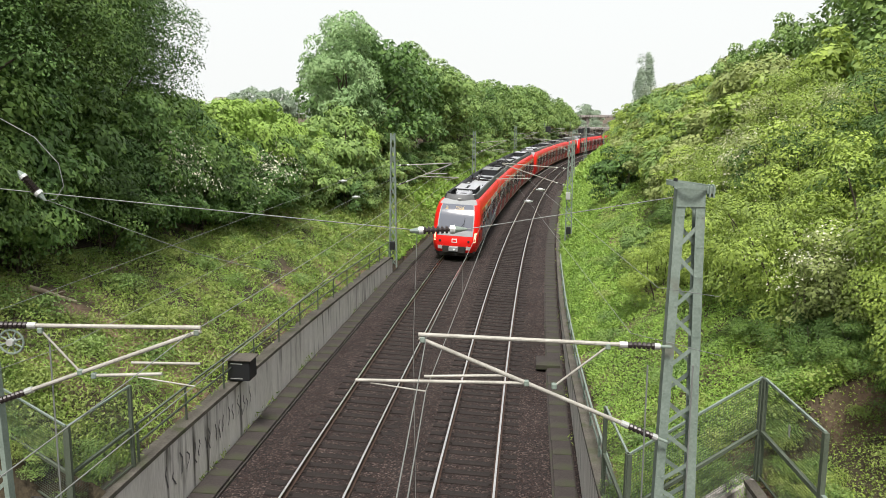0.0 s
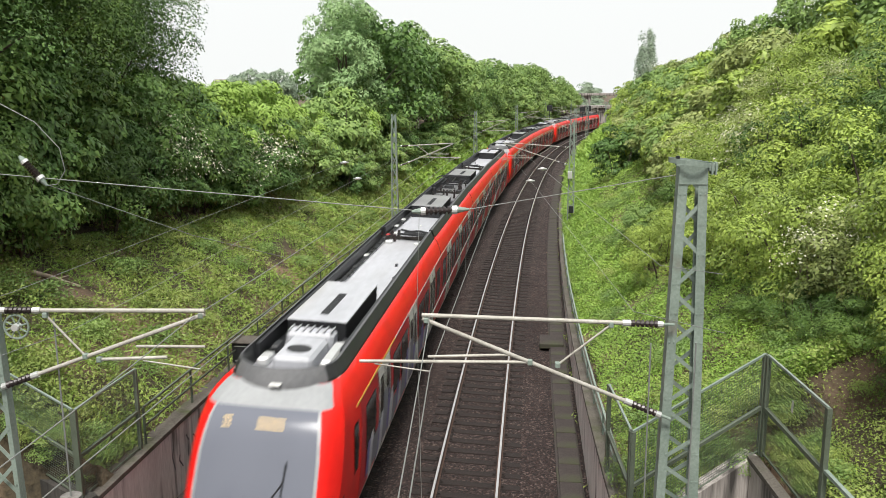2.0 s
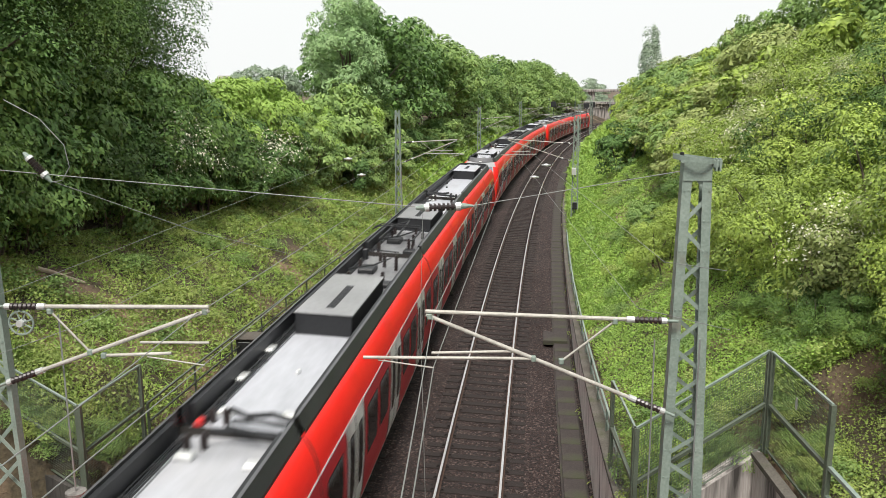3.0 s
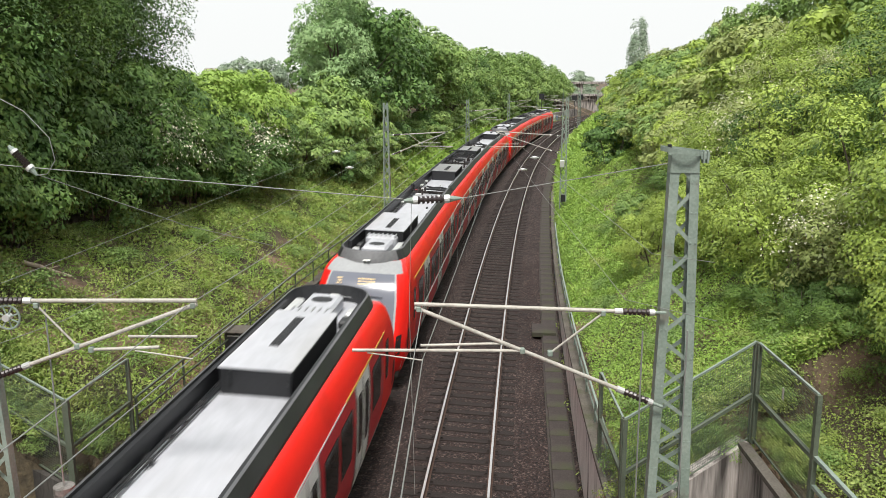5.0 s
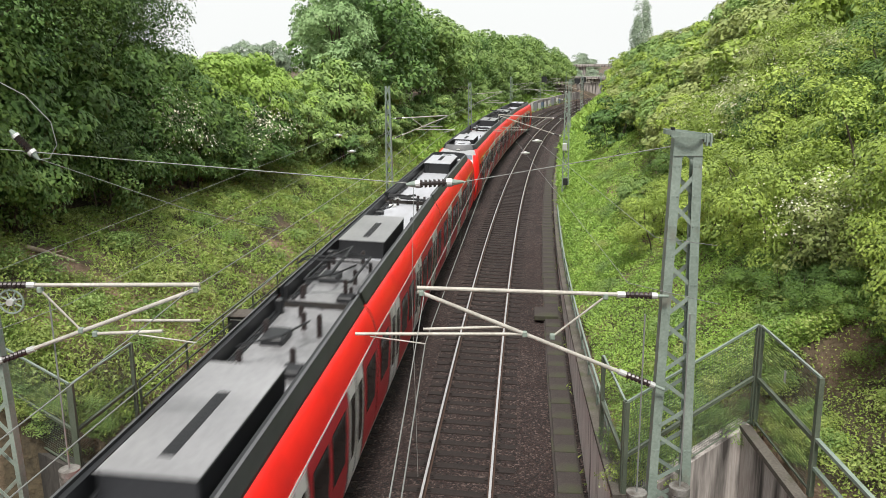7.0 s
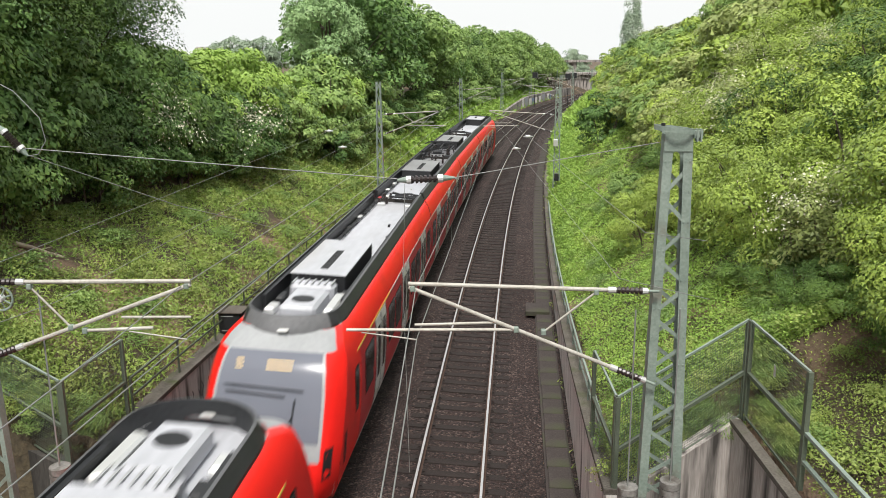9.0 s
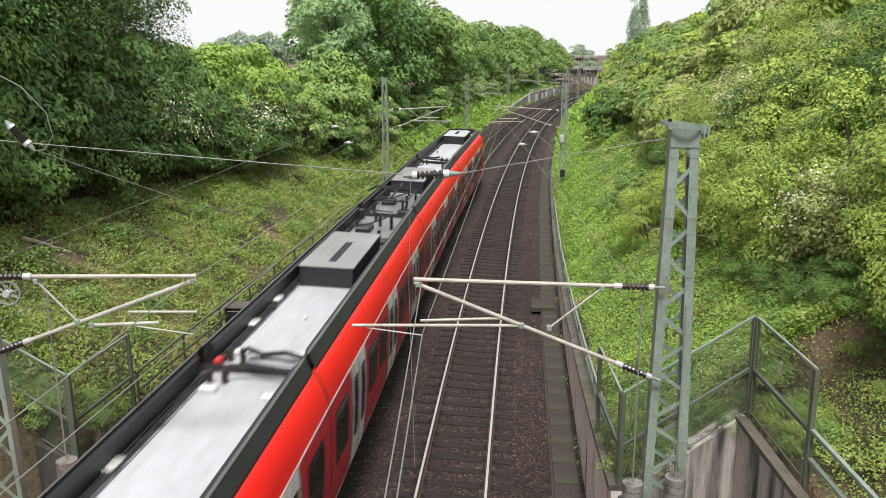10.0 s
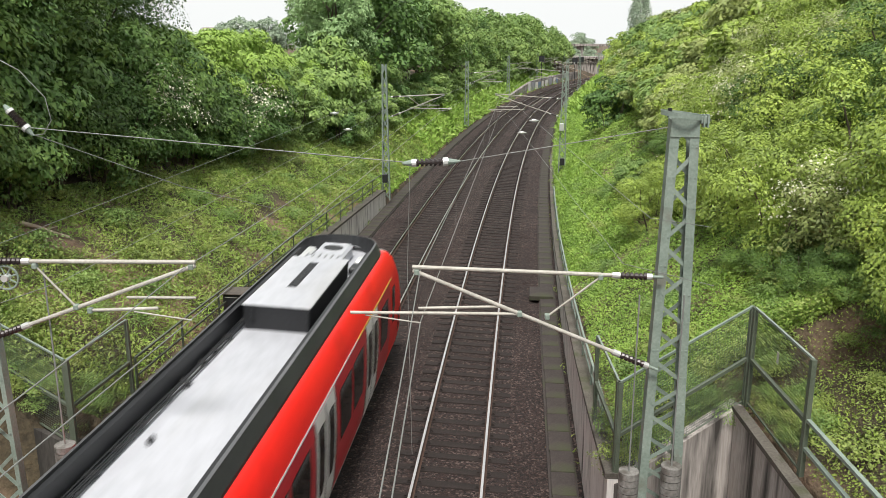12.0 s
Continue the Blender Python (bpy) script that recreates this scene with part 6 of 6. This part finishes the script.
LABEL_CAB = "red electric train cab car with dark windows and grey roof"
LABEL_MID = "red electric train middle car with a grey roof on the track"


def cab_car():
    root = tagged(new("train_car"), LABEL_CAB, "train car", group="cars of the train")
    L = END_L
    body_shell(root, 0.3, L - 0.04, True)
    cab_front(root)
    add_side(root, (6.1, 11.0, 15.9), (4.35, 7.9, 9.25, 12.8, 14.15, 17.75), 3.3, L - 0.05, yellow=True)
    fairing(root, 2.2, L - 0.1, True)
    u = lump(root, "inverter_box", 0.05, 3.75, 0.85, 1.5, 0.40, ROOF)
    bm = bmesh.new()
    rod(bm, (0.05, 3.6, 3.96), (0.05, 3.6, 3.972), 0.26, None, 20)
    part("fan_grille", bm, FAIRING, u, "round fan grille")
    v = lump(root, "ribbed_cooler", 0.0, 4.82, 1.1, 0.5, 0.46, ROOF)
    for k in range(7):
        bm = bmesh.new()
        box(bm, -0.48 + k * 0.16 - 0.02, -0.48 + k * 0.16 + 0.02, 4.6, 5.04, 4.03, 4.055)
        part("rib", bm, MASK_GREY, v)
    lump(root, "air_reservoir", 0.72, 3.9, 0.26, 1.4, 0.3, GREY_CAP)
    lump(root, "air_reservoir", -0.72, 3.7, 0.24, 0.5, 0.18, GREY_CAP)
    lump(root, "valve_block", -0.7, 4.5, 0.2, 0.5, 0.2, BLACK)
    lump(root, "valve_block", 0.75, 4.95, 0.16, 0.24, 0.24, BLACK)
    air_con(root, 5.26, 9.08)
    for y in (11.0, 13.2, 15.2):
        lump(root, "roof_fitting", -0.84, y, 0.2, 0.34, 0.12, BLACK if y < 15 else GREY_CAP)
    lump(root, "roof_fitting", 0.7, 12.0, 0.1, 0.16, 0.12, BLACK)
    lump(root, "antenna", 0.45, 14.0, 0.08, 0.14, 0.1, BLACK)
    seam_gear(root, L, -1)
    bogie(root, 4.0)
    return root


def mid_car(pantograph):
    root = tagged(new("train_car"), LABEL_MID, "train car", group="cars of the train")
    L = MID_L
    body_shell(root, 0.04, L - 0.04, False)
    add_side(root, (2.7, L / 2, L - 2.7), (0.95, 4.4, 5.85, L - 5.85, L - 4.4, L - 0.95), 0.05, L - 0.05)
    fairing(root, 0.1, L - 0.1, False)
    for y in (0.06, L - 0.06):
        bm = bmesh.new()
        box(bm, -1.25, 1.25, y - 0.16, y + 0.16, 0.7, 3.5)
        part("gangway_bellows", bm, BLACK, root, "dark gangway bellows")
    if not pantograph:
        air_con(root, 5.82, 9.85, top=ROOF_MID)
        seam_gear(root, 0, 1)
        for y in (2.6, 4.4):
            lump(root, "roof_fitting", -0.84, y, 0.22, 0.36, 0.13, GREY_CAP)
        lump(root, "antenna", 0.15, 3.2, 0.07, 0.12, 0.1, GREY_CAP)
        dirt = (10.3, L - 0.15)
        ins = ((-0.55, 11.0, 0.34), (0.4, 11.4, 0.3), (-0.6, 12.9, 0.34), (0.1, 13.4, 0.4), (0.55, 13.0, 0.5), (-0.2, 14.3, 0.3))
    else:
        air_con(root, MID_L - 9.85, MID_L - 5.82, top=ROOF_MID)
        seam_gear(root, L, -1)
        dirt = (0.15, 4.9)
        ins = ((-0.55, 0.6, 0.34), (0.5, 0.8, 0.5), (0.45, 2.2, 0.4), (-0.6, 4.2, 0.32), (0.2, 4.5, 0.36))
        lump(root, "roof_fitting", 0.7, 11.5, 0.16, 0.3, 0.14, BLACK)
        for y, w in ((12.4, 0.34), (11.2, 0.26), (10.6, 0.3)):
            lump(root, "roof_clamp", -0.72, y, w, 0.2, 0.16, BLACK)
        post_insulator(root, 0.62, 13.6, 0.36)
        hose(root, [(-0.8, 12.5, 3.74), (-0.4, 12.9, 3.78), (-0.35, 13.4, 3.8)], 0.03)
    bm = bmesh.new()
    box(bm, -0.94, 0.94, dirt[0], dirt[1], 3.56, 3.6)
    part("sooty_deck", bm, ROOF_DARK, root, "sooty grey roof deck")
    for k in range(3):
        hose(root, [(-0.98 + 0.07 * k, 0.6, 3.62), (-0.96 + 0.07 * k, MID_L * 0.35, 3.64), (-0.99 + 0.07 * k, MID_L * 0.7, 3.62), (-0.97 + 0.07 * k, MID_L - 0.6, 3.63)], 0.022)
    for x, y, h in ins:
        post_insulator(root, x, y, h, z=3.6)
    y0, y1 = dirt
    hose(root, [(-0.55, y0 + 0.6, 4.05), (0.1, y0 + 1.2, 4.08), (0.45, y0 + 2.2, 4.1)], 0.025)
    hose(root, [(-0.6, y1 - 0.8, 4.02), (0.0, y1 - 1.2, 4.06), (0.55, y1 - 1.6, 4.12)], 0.025)
    lump(root, "switch_gear", -0.3, (y0 + y1) / 2, 0.5, 0.8, 0.2, BLACK)
    lump(root, "switch_gear", 0.55, y0 + 0.5, 0.4, 0.5, 0.18, FAIRING)
    lump(root, "surge_arrester", -0.75, y1 - 0.5, 0.18, 0.18, 0.4, BLACK)
    if pantograph:
        # folded single-arm pantograph
        bm = bmesh.new()
        for a, b in (((-0.6, 1.0, 4.0), (0.6, 1.0, 4.0)), ((0.6, 1.0, 4.0), (0.6, 3.6, 4.0)), ((0.6, 3.6, 4.0), (-0.6, 3.6, 4.0)), ((-0.6, 3.6, 4.0), (-0.6, 1.0, 4.0))):
            rod(bm, a, b, 0.035, None, 7)
        p = part("pantograph_base", bm, FAIRING, root, "dark folded pantograph")
        for x, y in ((-0.6, 1.0), (0.6, 1.0), (0.6, 3.6), (-0.6, 3.6)):
            post_insulator(root, x, y, 0.26, 0.06, z=3.6)
        bm = bmesh.new()
        rod(bm, (0, 1.2, 4.08), (0, 3.9, 4.22), 0.04, None, 8)
        part("lower_arm", bm, FAIRING, p)
        bm = bmesh.new()
        rod(bm, (0, 3.9, 4.22), (-0.25, 1.6, 4.38), 0.025, None, 8)
        rod(bm, (0, 3.9, 4.22), (0.25, 1.6, 4.38), 0.025, None, 8)
        part("upper_arm", bm, FAIRING, p)
        for y in (1.45, 1.85):
            bm = bmesh.new()
            q = [(-0.95, y, 4.26), (-0.7, y, 4.4), (0.7, y, 4.4), (0.95, y, 4.26)]
            for a, b in zip(q, q[1:]):
                rod(bm, a, b, 0.025, None, 6)
            part("contact_strip", bm, FAIRING, p, "bowed contact strip")
    bogie(root, 0.0)
    return root


def graffiti(root):
    """Illegible sprayed patches along the lower side, as plain shapes."""
    rng = np.random.default_rng(12)
    tones = [plain("spray_" + n, c, 0.5) for n, c in (("violet", (0.16, 0.13, 0.32)), ("pale", (0.5, 0.5, 0.55)), ("grey", (0.2, 0.2, 0.24)))]
    y = 3.9
    i = 0
    while y < 15:
        w = rng.uniform(0.3, 0.8)
        z0 = rng.uniform(0.7, 1.0)
        on_side("sprayed_patch", root, 1, y, y + w, z0, z0 + rng.uniform(0.7, 1.3), tones[i % 3], 0.024 + 0.003 * (i % 3), "illegible sprayed paint", trim=0.12, thick=0.002)
        y += w * rng.uniform(0.6, 1.1)
        i += 1


UNLIT = {}


def build_train():
    cars = []
    protos = {"cab": cab_car(), "mid": mid_car(False), "pan": mid_car(True)}
    used = set()

    def take(k):
        if k in used:
            return copy_thing(protos[k], Matrix())
        used.add(k)
        return protos[k]

    order = [(0, END_L, "cab", False), (END_L, MID_L, "mid", False), (END_L + MID_L, MID_L, "pan", False), (END_L + 2 * MID_L, END_L, "cab", True)]
    for u in range(3):
        for off, L, k, turned in order:
            cars.append((take(k), u * UNIT + off, L, turned))
    graffiti(cars[0][0])
    tagged(cars[0][0], "leading red train cab car with sprayed paint on its side")
    # wipers parked across the upper screen of the coupled cabs
    for car, _, L, turned in cars[1:]:
        if L == END_L and not turned:
            for z, x0, x1 in ((2.86, -0.95, 0.72), (2.74, -0.9, 0.35)):
                bm = bmesh.new()
                y = nose_y(0.3, z) - 0.07
                rod(bm, (x0, y, z), (x1, y - 0.02, z - 0.06), 0.013, None, 6)
                part("wiper_blade", bm, BLACK, car, "black parked wiper")
    # only the leading cab has its lamps lit
    for car, _, L, _ in cars[1:]:
        for ch in car.children:
            if ch.name.split(".")[0] == "headlamp":
                ch.data = UNLIT.setdefault(ch.data.name, ch.data.copy())
                ch.data.materials[0] = FAIRING
                ch["label"] = "tall narrow unlit headlamp"
    tagged(cars[-1][0], "last red train cab car with a silver roof")
    return cars


CARS = build_train()


def car_pose(s_front, L, turned):
    a, b = at(s_front, -TRACK_GAP), at(s_front + L, -TRACK_GAP)
    d = b - a
    m = Matrix.Translation(a) @ Matrix.Rotation(math.atan2(d.y, d.x) - math.pi / 2, 4, "Z") @ Matrix.Rotation(LEAN, 4, "Y")
    return m @ Matrix.Translation((0, L, 0)) @ Matrix.Rotation(math.pi, 4, "Z") if turned else m


def motions():
    for car, off, L, turned in CARS:
        walk(car, [(t, car_pose(A0 - SPEED * t + off, L, turned)) for t in [k * 0.5 for k in range(25)]])


motions()
